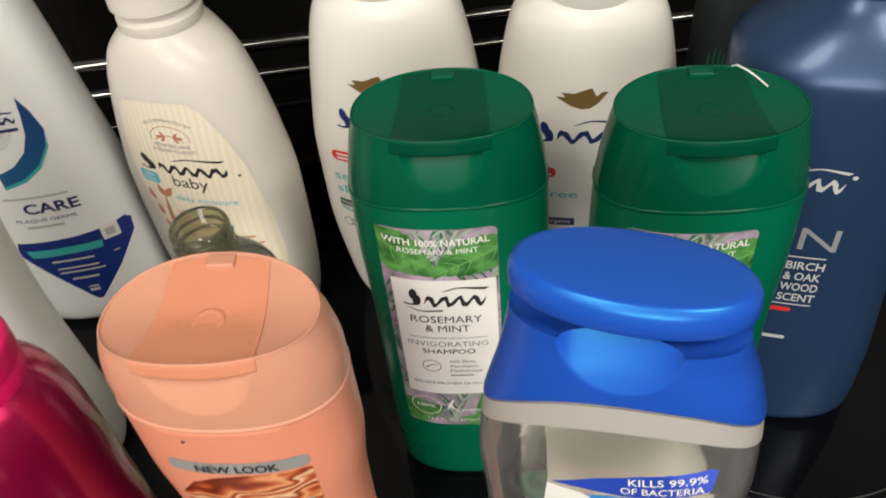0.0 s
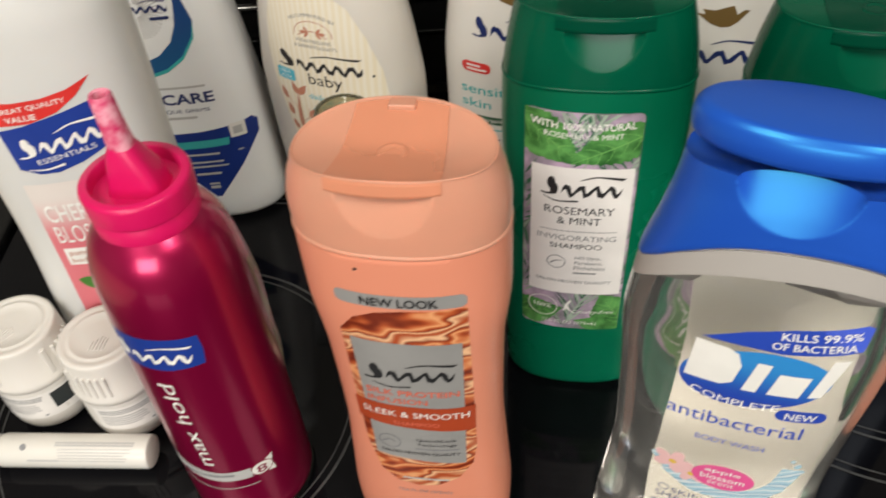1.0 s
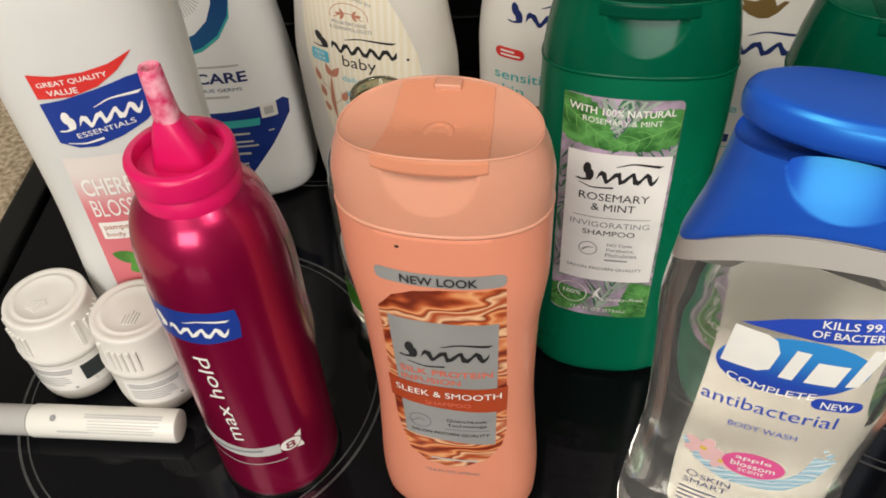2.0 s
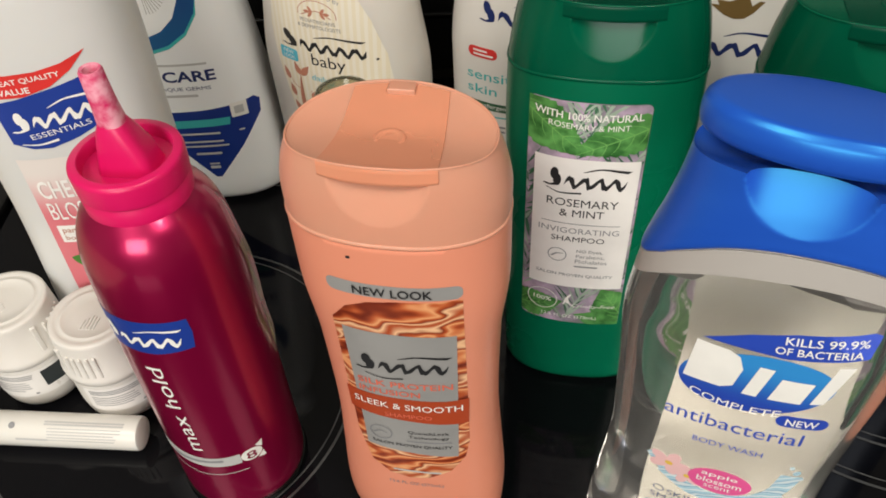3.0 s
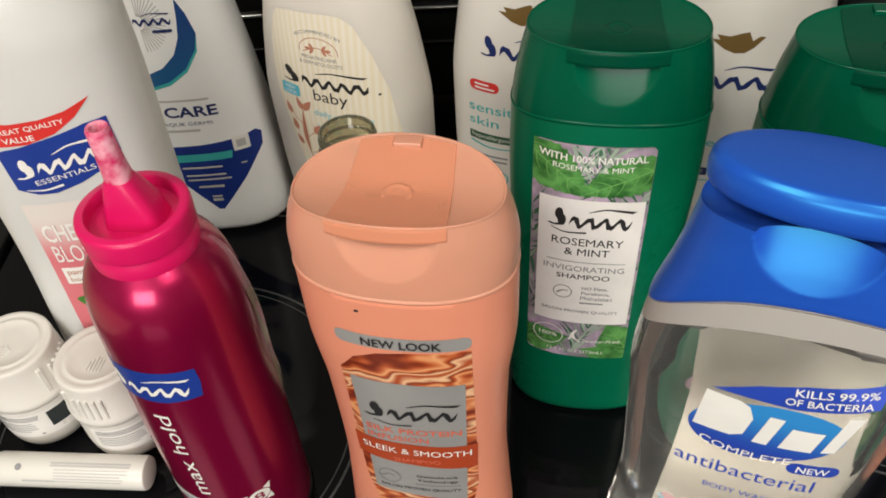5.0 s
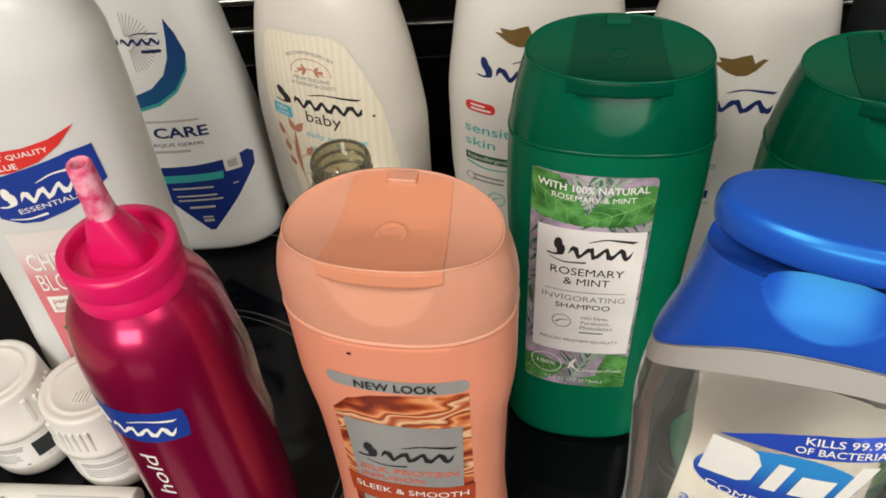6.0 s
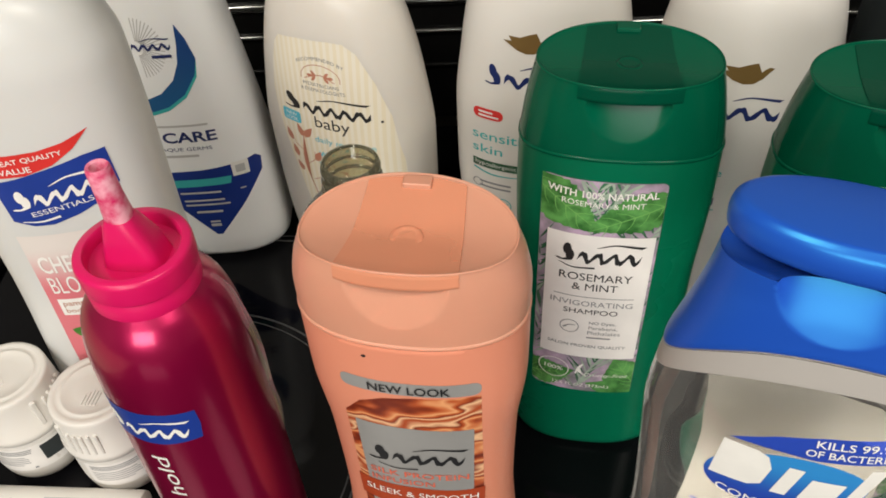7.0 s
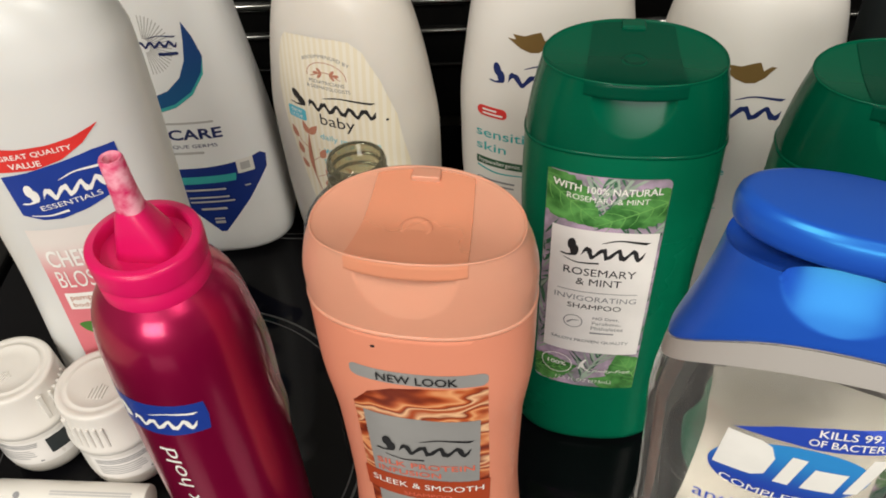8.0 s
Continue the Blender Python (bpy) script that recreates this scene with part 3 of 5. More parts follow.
def mousse_can(x, y, turn):
    ob = thing("mousse_can", x, y, 0, turn, "metallic magenta hair mousse can with a hot pink spout", "can")
    skin = Skin([(0.0, 0.0256, 0.0256, 2.0), (0.003, 0.0274, 0.0274, 2.0), (0.008, 0.0277, 0.0277, 2.0), (0.131, 0.0268, 0.0268, 2.0), (0.1445, 0.0262, 0.0262, 2.0), (0.156, 0.0242, 0.0242, 2.0), (0.1635, 0.0206, 0.0206, 2.0), (0.167, 0.0172, 0.0172, 2.0)])
    loft("body", skin, MAGENTA, ob)
    turned("collar", [(0.0165, 0.1655), (0.0178, 0.166), (0.0180, 0.1715), (0.0173, 0.1724), (0.0173, 0.1732), (0.0182, 0.1738), (0.0184, 0.1806), (0.0181, 0.1818), (0.0174, 0.1824), (0.0152, 0.1824), (0.0147, 0.1818), (0.0144, 0.1780), (0.013, 0.1776)], HOT_PINK, ob, label="ridged hot pink plastic collar")
    # spout: a wedge that rises into a hollow tube
    wedge = [(0.176, 0.0098, 0.0072, 0.001, 5), (0.185, 0.0080, 0.0064, 0.001, 4), (0.1925, 0.0053, 0.0051, 0.0, 3), (0.1945, 0.0044, 0.0044, 0.0, 2.4)]
    pipe = [(0.1943, 0.0043, 0.0043, 0.0, 2.4), (0.203, 0.0039, 0.0039, -0.0003, 2), (0.2125, 0.0036, 0.0037, -0.0005, 2), (0.2133, 0.0032, 0.0032, -0.0005, 2), (0.2130, 0.0023, 0.0023, -0.0005, 2), (0.2080, 0.002, 0.002, -0.0003, 2)]
    for rows, name, material, label in ((wedge, "spout", HOT_PINK, "hot pink wedge-shaped spout"), (pipe, "spout_tip", RESIDUE, "hot pink tip crusted with dried foam")):
        bm = bmesh.new()
        rings = [ring(bm, z, a, b, n, 0, 32, lambda p, dx=dx: p + Vector((dx, 0, 0))) for z, a, b, dx, n in rows]
        for r0, r1 in zip(rings, rings[1:]):
            for i in range(32):
                bm.faces.new((r0[i], r0[(i + 1) % 32], r1[(i + 1) % 32], r1[i]))
        bm.faces.new(rings[-1])
        part(name, bm, material, ob, label)
    # loose edge of the clear sleeve that stands off the can
    bm = bmesh.new()
    last = None
    for i in range(41):
        z = 0.075 + 0.090 * i / 40
        r = skin.at(z)[0]
        out = 0.0022 * math.sin(math.pi * min(1, (i + 2) / 24)) if i < 12 else 0.0022 - 0.0012 * max(0, (i - 30) / 10)
        a = radians(14 + 3 * math.sin(i * 0.35))
        row = [bm.verts.new(((r + q) * math.cos(a + e), (r + q) * math.sin(a + e), z)) for q, e in ((-0.0003, -0.05), (out * 0.7, 0.0), (out, 0.03), (out * 0.6, 0.05), (-0.0003, 0.09))]
        if last:
            for p0, p1, q0, q1 in zip(last, last[1:], row, row[1:]):
                bm.faces.new((p0, p1, q1, q0))
        last = row
    part("sleeve_edge", bm, SLEEVE, ob, "loose clear plastic sleeve edge").visible_shadow = False
    turned("base_rim", [(0.0262, -0.0001), (0.0282, 0.0001), (0.0286, 0.0016), (0.0282, 0.0032), (0.0270, 0.0034)], ENAMEL, ob, label="dark metal rim at the base")
    return ob, skin


can, can_skin = mousse_can(-0.1652, 0.1554, 0)


def simple_bottle(name, x, y, turn, keys, material, label, top, top_mat, top_name="cap", dome=0.002):
    ob = thing(name, x, y, 0, turn, label, "bottle")
    skin = Skin(keys)
    loft("body", skin, material, ob, dome=dome)
    if top:
        turned(top_name, top, top_mat, ob)
    return ob, skin


cherry, cherry_skin = simple_bottle("body_wash_bottle", -0.2385, 0.2361, 17, [(0.0, 0.0387, 0.0251, 2.3), (0.0043, 0.0424, 0.0285, 2.4), (0.0214, 0.0428, 0.0292, 2.5), (0.1071, 0.0393, 0.0271, 2.5), (0.1767, 0.0404, 0.028, 2.5), (0.1992, 0.0402, 0.0278, 2.4), (0.2142, 0.0362, 0.0258, 2.3), (0.2249, 0.0287, 0.0222, 2.2), (0.2314, 0.0187, 0.0172, 2.0)], PALE,
    "pale translucent body wash bottle with a pink cherry label", [(0.0160, 0.2314), (0.0160, 0.2394), (0.0175, 0.2399), (0.0175, 0.2604), (0.016, 0.2624)], WHITE)
crest, crest_skin = simple_bottle("mouthwash_bottle", -0.2381, 0.3561, 9, [(0.0, 0.0372, 0.0248, 2.5), (0.005, 0.0415, 0.0291, 2.6), (0.0199, 0.0434, 0.0305, 2.7), (0.0447, 0.043, 0.0305, 2.7), (0.0894, 0.0394, 0.0294, 2.6), (0.1391, 0.0333, 0.0276, 2.5), (0.1887, 0.0274, 0.024, 2.4), (0.2185, 0.0217, 0.0203, 2.2), (0.2284, 0.0174, 0.0174, 2.0)], BRIGHT_WHITE,
    "white mouthwash bottle with a blue pointed label", [(0.0165, 0.2284), (0.0175, 0.2294), (0.0175, 0.2604), (0.016, 0.2624)], BRIGHT_WHITE)
aveeno, aveeno_skin = simple_bottle("lotion_bottle", -0.143, 0.3433, -20, [(0.0, 0.0369, 0.0212, 2.2), (0.0039, 0.0403, 0.0245, 2.3), (0.0246, 0.0448, 0.0273, 2.3), (0.059, 0.0471, 0.0286, 2.3), (0.0983, 0.0476, 0.029, 2.3), (0.1278, 0.0444, 0.0281, 2.2), (0.1523, 0.0399, 0.0264, 2.1), (0.172, 0.033, 0.0246, 2.05), (0.1838, 0.0227, 0.0216, 2.0), (0.1867, 0.0196, 0.0196, 2.0)], MILKY,
    "milky translucent baby wash bottle with a cream label", [(0.0185, 0.1866), (0.0195, 0.1886), (0.0195, 0.1926), (0.0175, 0.1941), (0.0175, 0.1966), (0.0205, 0.1981), (0.0205, 0.2116), (0.018, 0.2136)], MILKY, "collar")
DOVE = [(0.0, 0.031, 0.0197, 2.2), (0.004, 0.0345, 0.0232, 2.3), (0.03, 0.0403, 0.0268, 2.4), (0.075, 0.0448, 0.0291, 2.4), (0.11, 0.0449, 0.0293, 2.4), (0.145, 0.0415, 0.0274, 2.3),
        (0.17, 0.0376, 0.0258, 2.2), (0.188, 0.0326, 0.0236, 2.15), (0.1945, 0.0265, 0.0205, 2.1)]
DOVE_CAP = [(0.0195, 0.1945), (0.0205, 0.1955), (0.0200, 0.215), (0.018, 0.2175)]
dove_1, dove_skin = simple_bottle("body_wash_bottle", -0.0412, 0.3485, -4, DOVE, WARM_WHITE, "pearl white body wash bottle with a gold bird emblem", DOVE_CAP, WARM_WHITE)
dove_2, _ = simple_bottle("body_wash_bottle", 0.0494, 0.3284, -4, DOVE, WARM_WHITE, "pearl white body wash bottle behind a green bottle", DOVE_CAP, WARM_WHITE)
navy, navy_skin = simple_bottle("body_wash_bottle", 0.1379, 0.2699, -14, [(0.0, 0.0419, 0.0299, 2.4), (0.005, 0.0455, 0.0336, 2.5), (0.0298, 0.0456, 0.0342, 2.6), (0.0993, 0.0418, 0.0314, 2.6), (0.1846, 0.0426, 0.0321, 2.6), (0.1935, 0.0426, 0.0321, 2.5), (0.198, 0.0411, 0.0309, 2.45), (0.201, 0.0383, 0.029, 2.4), (0.2109, 0.0261, 0.022, 2.2), (0.2169, 0.0167, 0.0163, 2.0), (0.2198, 0.0145, 0.0145, 2.0)], NAVY, "navy metallic body wash bottle with a rounded shoulder",
    [(0.0145, 0.2197), (0.0145, 0.2242), (0.0155, 0.2247), (0.0155, 0.2272), (0.0145, 0.2277), (0.0145, 0.2382), (0.012, 0.2402)], NAVY, "neck")
grey, grey_skin = simple_bottle("body_wash_bottle", 0.142, 0.352, 0, [
    (0.0, 0.034, 0.022, 2.4), (0.005, 0.0375, 0.0255, 2.5), (0.05, 0.039, 0.027, 2.5), (0.18, 0.0385, 0.027, 2.5), (0.22, 0.036, 0.025, 2.4)], CHARCOAL,
    "dark charcoal bottle standing behind a navy bottle", None, CHARCOAL)
glass, glass_skin = simple_bottle("glass_bottle", -0.122, 0.256, 0, [
    (0.0, 0.027, 0.027, 2.0), (0.004, 0.0295, 0.0295, 2.0), (0.08, 0.030, 0.030, 2.0), (0.1, 0.028, 0.028, 2.0), (0.112, 0.021, 0.021, 2.0), (0.117, 0.0135, 0.0135, 2.0)], PALE_GLASS,
    "open olive-tinted glass bottle with a threaded neck", None, OLIVE_GLASS)
NECK = [(0.0128, 0.117), (0.0125, 0.1215), (0.0140, 0.1222), (0.0140, 0.1236), (0.0124, 0.1244), (0.0124, 0.1275), (0.0134, 0.1283), (0.0134, 0.1296), (0.0124, 0.1304), (0.0124, 0.133),
        (0.0131, 0.1338), (0.0131, 0.1350), (0.0124, 0.1372), (0.0112, 0.1376), (0.0104, 0.1370), (0.0102, 0.118)]
turned("threaded_neck", NECK, OLIVE_GLASS, glass, 64, "open olive glass neck with screw threads")
for ob in glass.children:
    ob.visible_shadow = False


def pill_bottle(x, y, turn):
    ob = thing("pill_bottle", x, y, 0, turn, "small white pill bottle with a grooved safety cap", "bottle", "pill bottles")
    skin = Skin([(0.0, 0.0157, 0.0157, 2.0), (0.003, 0.0186, 0.0186, 2.0), (0.008, 0.0203, 0.0203, 2.0), (0.016, 0.0210, 0.0210, 2.0), (0.031, 0.0210, 0.0210, 2.0), (0.034, 0.0204, 0.0204, 2.0)])
    loft("body", skin, PILL_WHITE, ob, dz=0.001)
    cap = turned("cap", [(0.0213, 0.0335), (0.0219, 0.0340), (0.0221, 0.0378), (0.0213, 0.0388), (0.0200, 0.0575), (0.0198, 0.0592), (0.0194, 0.0599), (0.0187, 0.0601), (0.0172, 0.0602), (0.0167, 0.0599), (0.0148, 0.0599), (0.0146, 0.0601), (0.0138, 0.0602), (0.0134, 0.0599), (0.008, 0.0599), (0.002, 0.0599)], PILL_WHITE, ob, seg=96)
    # grip ribs in three groups round the cap, and raised marks on its top
    for k in range(15):
        a = radians(-135 + (k // 5) * 120 + (k % 5) * 9)
        r = 0.0207
        box("grip_rib", (-0.0008, -0.0007, 0.0), (0.0008, 0.0007, 0.0135), PILL_WHITE, cap, 0.0004,
            m=pose(r * math.cos(a), r * math.sin(a), 0.0395, 0, 0, math.degrees(a)))
    for k in range(3):
        a = radians(-150 + k * 120)
        box("stop_lug", (-0.0006, -0.0012, 0.0), (0.0014, 0.0012, 0.016), PILL_WHITE, cap, 0.0005, m=pose(0.0201 * math.cos(a), 0.0201 * math.sin(a), 0.0392, 0, 0, math.degrees(a)))
    for k in range(5):
        box("top_mark", (-0.0045 + k * 0.0004, -0.0004, 0), (0.0045 - abs(k - 2) * 0.001, 0.0004, 0.0007), PILL_WHITE, cap, 0.0002, m=pose(0.002 - k * 0.0016, -0.006 + k * 0.0003, 0.0597, 0, 0, 60))
    return ob, skin


pill_1, pill_skin = pill_bottle(-0.2803, 0.1885, 0)


def balm_tube(x0, x1, y, turn):
    ob = thing("applicator_tube", x1, y, 0.0082, turn, "slim white applicator tube lying on the stove", "tube")
    m = pose(0, 0, 0, 0, -90, 0)
    L = x1 - x0
    turned("barrel", [(0.0065, 0.0), (0.0078, 0.0006), (0.0082, 0.002), (0.0082, 0.0735), (0.0078, 0.0747)], WHITE, ob, 48, tilt=m)
    turned("cap", [(0.0070, 0.0750), (0.0076, 0.0755), (0.0078, 0.12), (0.007, 0.122)], FROST_TUBE, ob, 48, tilt=m, label="translucent pale cap of the tube")
    return ob


balm = balm_tube(-0.335, -0.2145, 0.1565, 3)


# ---- labels and print ----
def flat(name, color, rough=0.4, metal=0.0, vary=0.04):
    return mat(name, color, rough, metal=metal, vary=vary, bump=0.006, scale2=60)


INK_BLACK = flat("black_ink", (0.02, 0.02, 0.022))
INK_GREY = flat("grey_ink", (0.25, 0.25, 0.26))
INK_PALE = flat("pale_grey_ink", (0.5, 0.49, 0.48))
INK_WHITE = flat("white_ink", (0.82, 0.80, 0.76))
INK_NAVY = flat("navy_ink", (0.012, 0.025, 0.12))
INK_BLUE = flat("blue_label_print", (0.012, 0.04, 0.27))
INK_RED = flat("red_print", (0.66, 0.035, 0.03))
INK_CORAL = flat("coral_ink", (0.72, 0.16, 0.10))
INK_TEAL = flat("teal_ink", (0.05, 0.42, 0.42))
INK_CYAN = flat("cyan_ink", (0.09, 0.45, 0.58))
INK_GOLD = flat("gold_print", (0.22, 0.135, 0.045), 0.35, 0.3)
INK_TERRA = flat("terracotta_ink", (0.48, 0.20, 0.13))
INK_LEAF = flat("leaf_green_print", (0.10, 0.34, 0.045), vary=0.45)
INK_MINT = mat("mint_leaf_print", (0.03, 0.16, 0.03), 0.4, vary=0.3, var2=(0.12, 0.36, 0.09), scale2=150, bump=0.0)
INK_DARKLEAF = flat("dark_leaf_print", (0.035, 0.12, 0.06), vary=0.4)
INK_SAGE = flat("pale_sage_print", (0.30, 0.38, 0.30), vary=0.3)
INK_VEIN = flat("leaf_vein_print", (0.17, 0.42, 0.11))
LAVENDER = mat("lavender_label_print", (0.30, 0.28, 0.31), 0.35, vary=0.35, var2=(0.52, 0.38, 0.52), scale2=110, bump=0.0)
LABEL_WHITE = flat("white_label", (0.80, 0.77, 0.74), 0.35)
SILVER = flat("silver_label", (0.42, 0.41, 0.40), 0.32, 0.35)
COPPER = swirl("copper_silk_print", [(0.16, 0.02, 0.008), (0.42, 0.08, 0.025), (0.62, 0.19, 0.07), (0.78, 0.36, 0.16), (0.48, 0.10, 0.03), (0.22, 0.03, 0.012), (0.85, 0.50, 0.28), (0.40, 0.07, 0.02)], 7, 11, 0.3, (0.8, 1.0, 1.6), curl=3.4)
RUST = flat("rust_band_print", (0.38, 0.055, 0.018))
DIAL_LABEL = mat("soap_label_white", (0.47, 0.445, 0.39), 0.4, vary=0.03)
PINK_FADE = fade("pink_fading_print", (0.66, 0.17, 0.20), (0.72, 0.66, 0.62), 0.098, 0.126)
SHIELD_BLUE = flat("deep_blue_print", (0.012, 0.035, 0.22))
OCEAN = fade("ocean_blue_print", (0.012, 0.10, 0.26), (0.012, 0.06, 0.22), 0.11, 0.15)
WATER = swirl("water_splash_print", [(0.72, 0.78, 0.80), (0.16, 0.45, 0.60), (0.62, 0.75, 0.8), (0.06, 0.30, 0.48), (0.7, 0.76, 0.78)], 60, 8, 0.3)
BLUSH = flat("blossom_print", (0.80, 0.50, 0.50))
YELLOW = flat("stamen_print", (0.75, 0.5, 0.08))


def striped(name, c0, c1, pitch):
    m = mat(name, c0, 0.4, bump=0.005)
    nt = m.node_tree
    b = nt.nodes["Principled BSDF"]
    co, w = nt.nodes.new("ShaderNodeTexCoord"), nt.nodes.new("ShaderNodeTexWave")
    w.bands_direction = "X"
    w.inputs["Scale"].default_value = math.pi / 10 / pitch
    ramp = nt.nodes.new("ShaderNodeValToRGB")
    ramp.color_ramp.elements[0].position, ramp.color_ramp.elements[1].position = 0.42, 0.58
    ramp.color_ramp.elements[0].color, ramp.color_ramp.elements[1].color = (*c0, 1), (*c1, 1)
    nt.links.new(co.outputs["Object"], w.inputs["Vector"])
    nt.links.new(w.outputs["Fac"], ramp.inputs["Fac"])
    nt.links.new(ramp.outputs["Color"], b.inputs["Base Color"])
    return m


CREAM = striped("cream_striped_label", (0.74, 0.66, 0.50), (0.77, 0.71, 0.60), 0.0034)

MM = 0.001


def mm(pts):
    return [(x * MM, z * MM) for x, z in pts]


def R(x0, z0, x1, z1, r=0.6):
    return rect(x0 * MM, z0 * MM, x1 * MM, z1 * MM, r * MM)


def O(x, z, rx, rz, turn=0, k=40):
    return oval(x * MM, z * MM, rx * MM, rz * MM, turn, k)


def S(pts, w0, w1=None, k=24):
    return stroke(mm(pts), w0 * MM, None if w1 is None else w1 * MM, k)


def L(x, z, length, width, turn):
    return leaf(x * MM, z * MM, length * MM, width * MM, turn)


def T(text, x, z, w, h, **k):
    if "arc" in k:
        k["arc"] *= MM
    return words(text, x * MM, z * MM, w * MM, h * MM, **k)


def B(x, z, w, rows, gap, h=0.6, ragged=0.25):
    return bars(x * MM, z * MM, w * MM, rows, gap * MM, h * MM, ragged)


def M(x, z, w, h, n=5, slant=0.25, turn=0.0):
    return wordmark(x * MM, z * MM, w * MM, h * MM, n, slant, turn)


def clip_box(poly, x0, x1, z0, z1):
    """Cuts an outline to a rectangle."""
    for axis, lim, sg in ((0, x0 * MM, 1), (0, x1 * MM, -1), (1, z0 * MM, 1), (1, z1 * MM, -1)):
        out = []
        for p, q in zip(poly, poly[1:] + poly[:1]):
            ip, iq = sg * (p[axis] - lim) >= 0, sg * (q[axis] - lim) >= 0
            if ip:
                out.append(p)
            if ip != iq:
                t = (lim - p[axis]) / (q[axis] - p[axis])
                out.append((p[0] + t * (q[0] - p[0]), p[1] + t * (q[1] - p[1])))
        poly = out
    return poly


def outline_ring(x, z, r0, r1, k=28):
    """A thin printed circle, as two half bands."""
    out = []
    for a0 in (0, 180):
        o = [(x + r1 * math.cos(radians(a0 + 180 * i / k)), z + r1 * math.sin(radians(a0 + 180 * i / k))) for i in range(k + 1)]
        o += [(x + r0 * math.cos(radians(a0 + 180 * i / k)), z + r0 * math.sin(radians(a0 + 180 * i / k))) for i in range(k, -1, -1)]
        out.append(mm(o))
    return out


L1, L2, L3, L4 = 0.00015, 0.0003, 0.00045, 0.0006


def green_label(ob, skin):
    x0, x1, z0, z1 = -23.3, 21.7, 44, 166
    lab = wrap("label", [R(x0, z0, x1, z1, 2.5)], skin, LAVENDER, ob, L1, label="lavender label with mint leaves and rosemary")
    needles, pale, rnd = [], [], random.Random(4)
    stems = [((-4, 140), (2, 156), (8, 168)), ((10, 126), (19, 142), (24, 152)), ((-25, 98), (-21, 116), (-23, 134)), ((18, 66), (21, 92), (20, 124)), ((-5, 44), (1, 58), (6, 70)), ((-23, 62), (-21, 80), (-21, 100)), ((-12, 142), (-4, 150), (-2, 166))]
    for st in stems:
        for i in range(12):
            t = (i + rnd.random() * 0.8) / 12
            px = (1 - t) ** 2 * st[0][0] + 2 * t * (1 - t) * st[1][0] + t * t * st[2][0]
            pz = (1 - t) ** 2 * st[0][1] + 2 * t * (1 - t) * st[1][1] + t * t * st[2][1]
            for sg in (-1, 1):
                q = clip_box(L(px, pz, 8 + rnd.random() * 9, 0.9 + rnd.random() * 0.7, 84 - sg * (14 + rnd.random() * 36)), x0 + .3, x1 - .3, z0 + .3, z1 - .3)
                (pale if rnd.random() < 0.4 else needles).append(q)
    wrap("rosemary_print", [n for n in needles if len(n) > 2], skin, INK_DARKLEAF, lab, L2)
    wrap("pale_rosemary_print", [n for n in pale if len(n) > 2], skin, INK_SAGE, lab, 0.00038)
    big = [mint(*(q * MM for q in p[:4]), p[4]) for p in ((-29, 164, 36, 22, -38), (27, 159, 37, 19, 206), (25, 46, 26, 26, 120), (-27, 50, 24, 18, 20), (24, 44, 24, 14, 165))]
    for q in (clip_box(p, x0 + .2, x1 - .2, z0 + .2, z1 - .2) for p in big):
        if len(q) > 2:
            wrap("mint_leaf_print", [q], skin, INK_MINT, lab, L3)
    veins = []
    for bx, bz, ln, tn in ((-30, 166, 33, -38), (26, 158, 35, 207), (25, 46, 22, 120), (-27, 50, 20, 20)):
        dx, dz = math.cos(radians(tn)), math.sin(radians(tn))
        veins.append(S([(bx, bz), (bx + dx * ln * .5, bz + dz * ln * .5), (bx + dx * ln, bz + dz * ln)], .7, .2))
        for i in range(1, 6):
            for sg in (-1, 1):
                px, pz, a = bx + dx * ln * i / 6.5, bz + dz * ln * i / 6.5, radians(tn + sg * 48)
                veins.append(S([(px, pz), (px + 4 * math.cos(a), pz + 4 * math.sin(a)), (px + 7.5 * math.cos(a - sg * .15), pz + 7.5 * math.sin(a - sg * .15))], .4, .15, 8))
    tagged(wrap("leaf_vein_print", [q for q in (clip_box(p, x0 + .4, x1 - .4, z0 + .4, z1 - .4) for p in veins) if len(q) > 2], skin, INK_VEIN, lab, L4), kind="stuff")
    wrap("white_panel", [R(-20.0, 68.8, 20.4, 140.6, 0.3)], skin, LABEL_WHITE, lab, 0.00075)
    up = 0.0009
    wrap("brand_sign", M(1, 131, 32, 10) + [S([(-15, 125.2), (-9, 123.3), (-1, 123.9)], .3, .9)], skin, INK_BLACK, lab, up)
    lettering("product_name", [T("ROSEMARY", -.1, 118.5, 28.5, 4, heavy=.02), T("& MINT", 0, 113, 18, 3.8, heavy=.02), T("SHAMPOO", -.5, 98.5, 22, 2.9, heavy=.02)], skin, INK_BLACK, lab, up)
    lettering("small_text", [T("INVIGORATING", -.5, 103.3, 33, 3.0), T("SALON PROVEN QUALITY", -.5, 76.5, 33, 2.1, heavy=.02), T("NO Dyes,", 5, 91.6, 11, 2.2, heavy=.02), T("Parabens,", 5.5, 88.6, 12, 2.2), T("Phthalates", 6, 85.6, 13.5, 2.2)], skin, INK_GREY, lab, up)
    wrap("rule_lines", [R(-16, 107, 16, 107.35, .1)] + outline_ring(-8.5, 88.6, 3.6, 4.0) + [S([(-11, 87.4), (-8.5, 89.3), (-6, 89.6)], .9, .3)] + B(5.5, 82.4, 13, 1, 2, .8), skin, INK_GREY, lab, up)
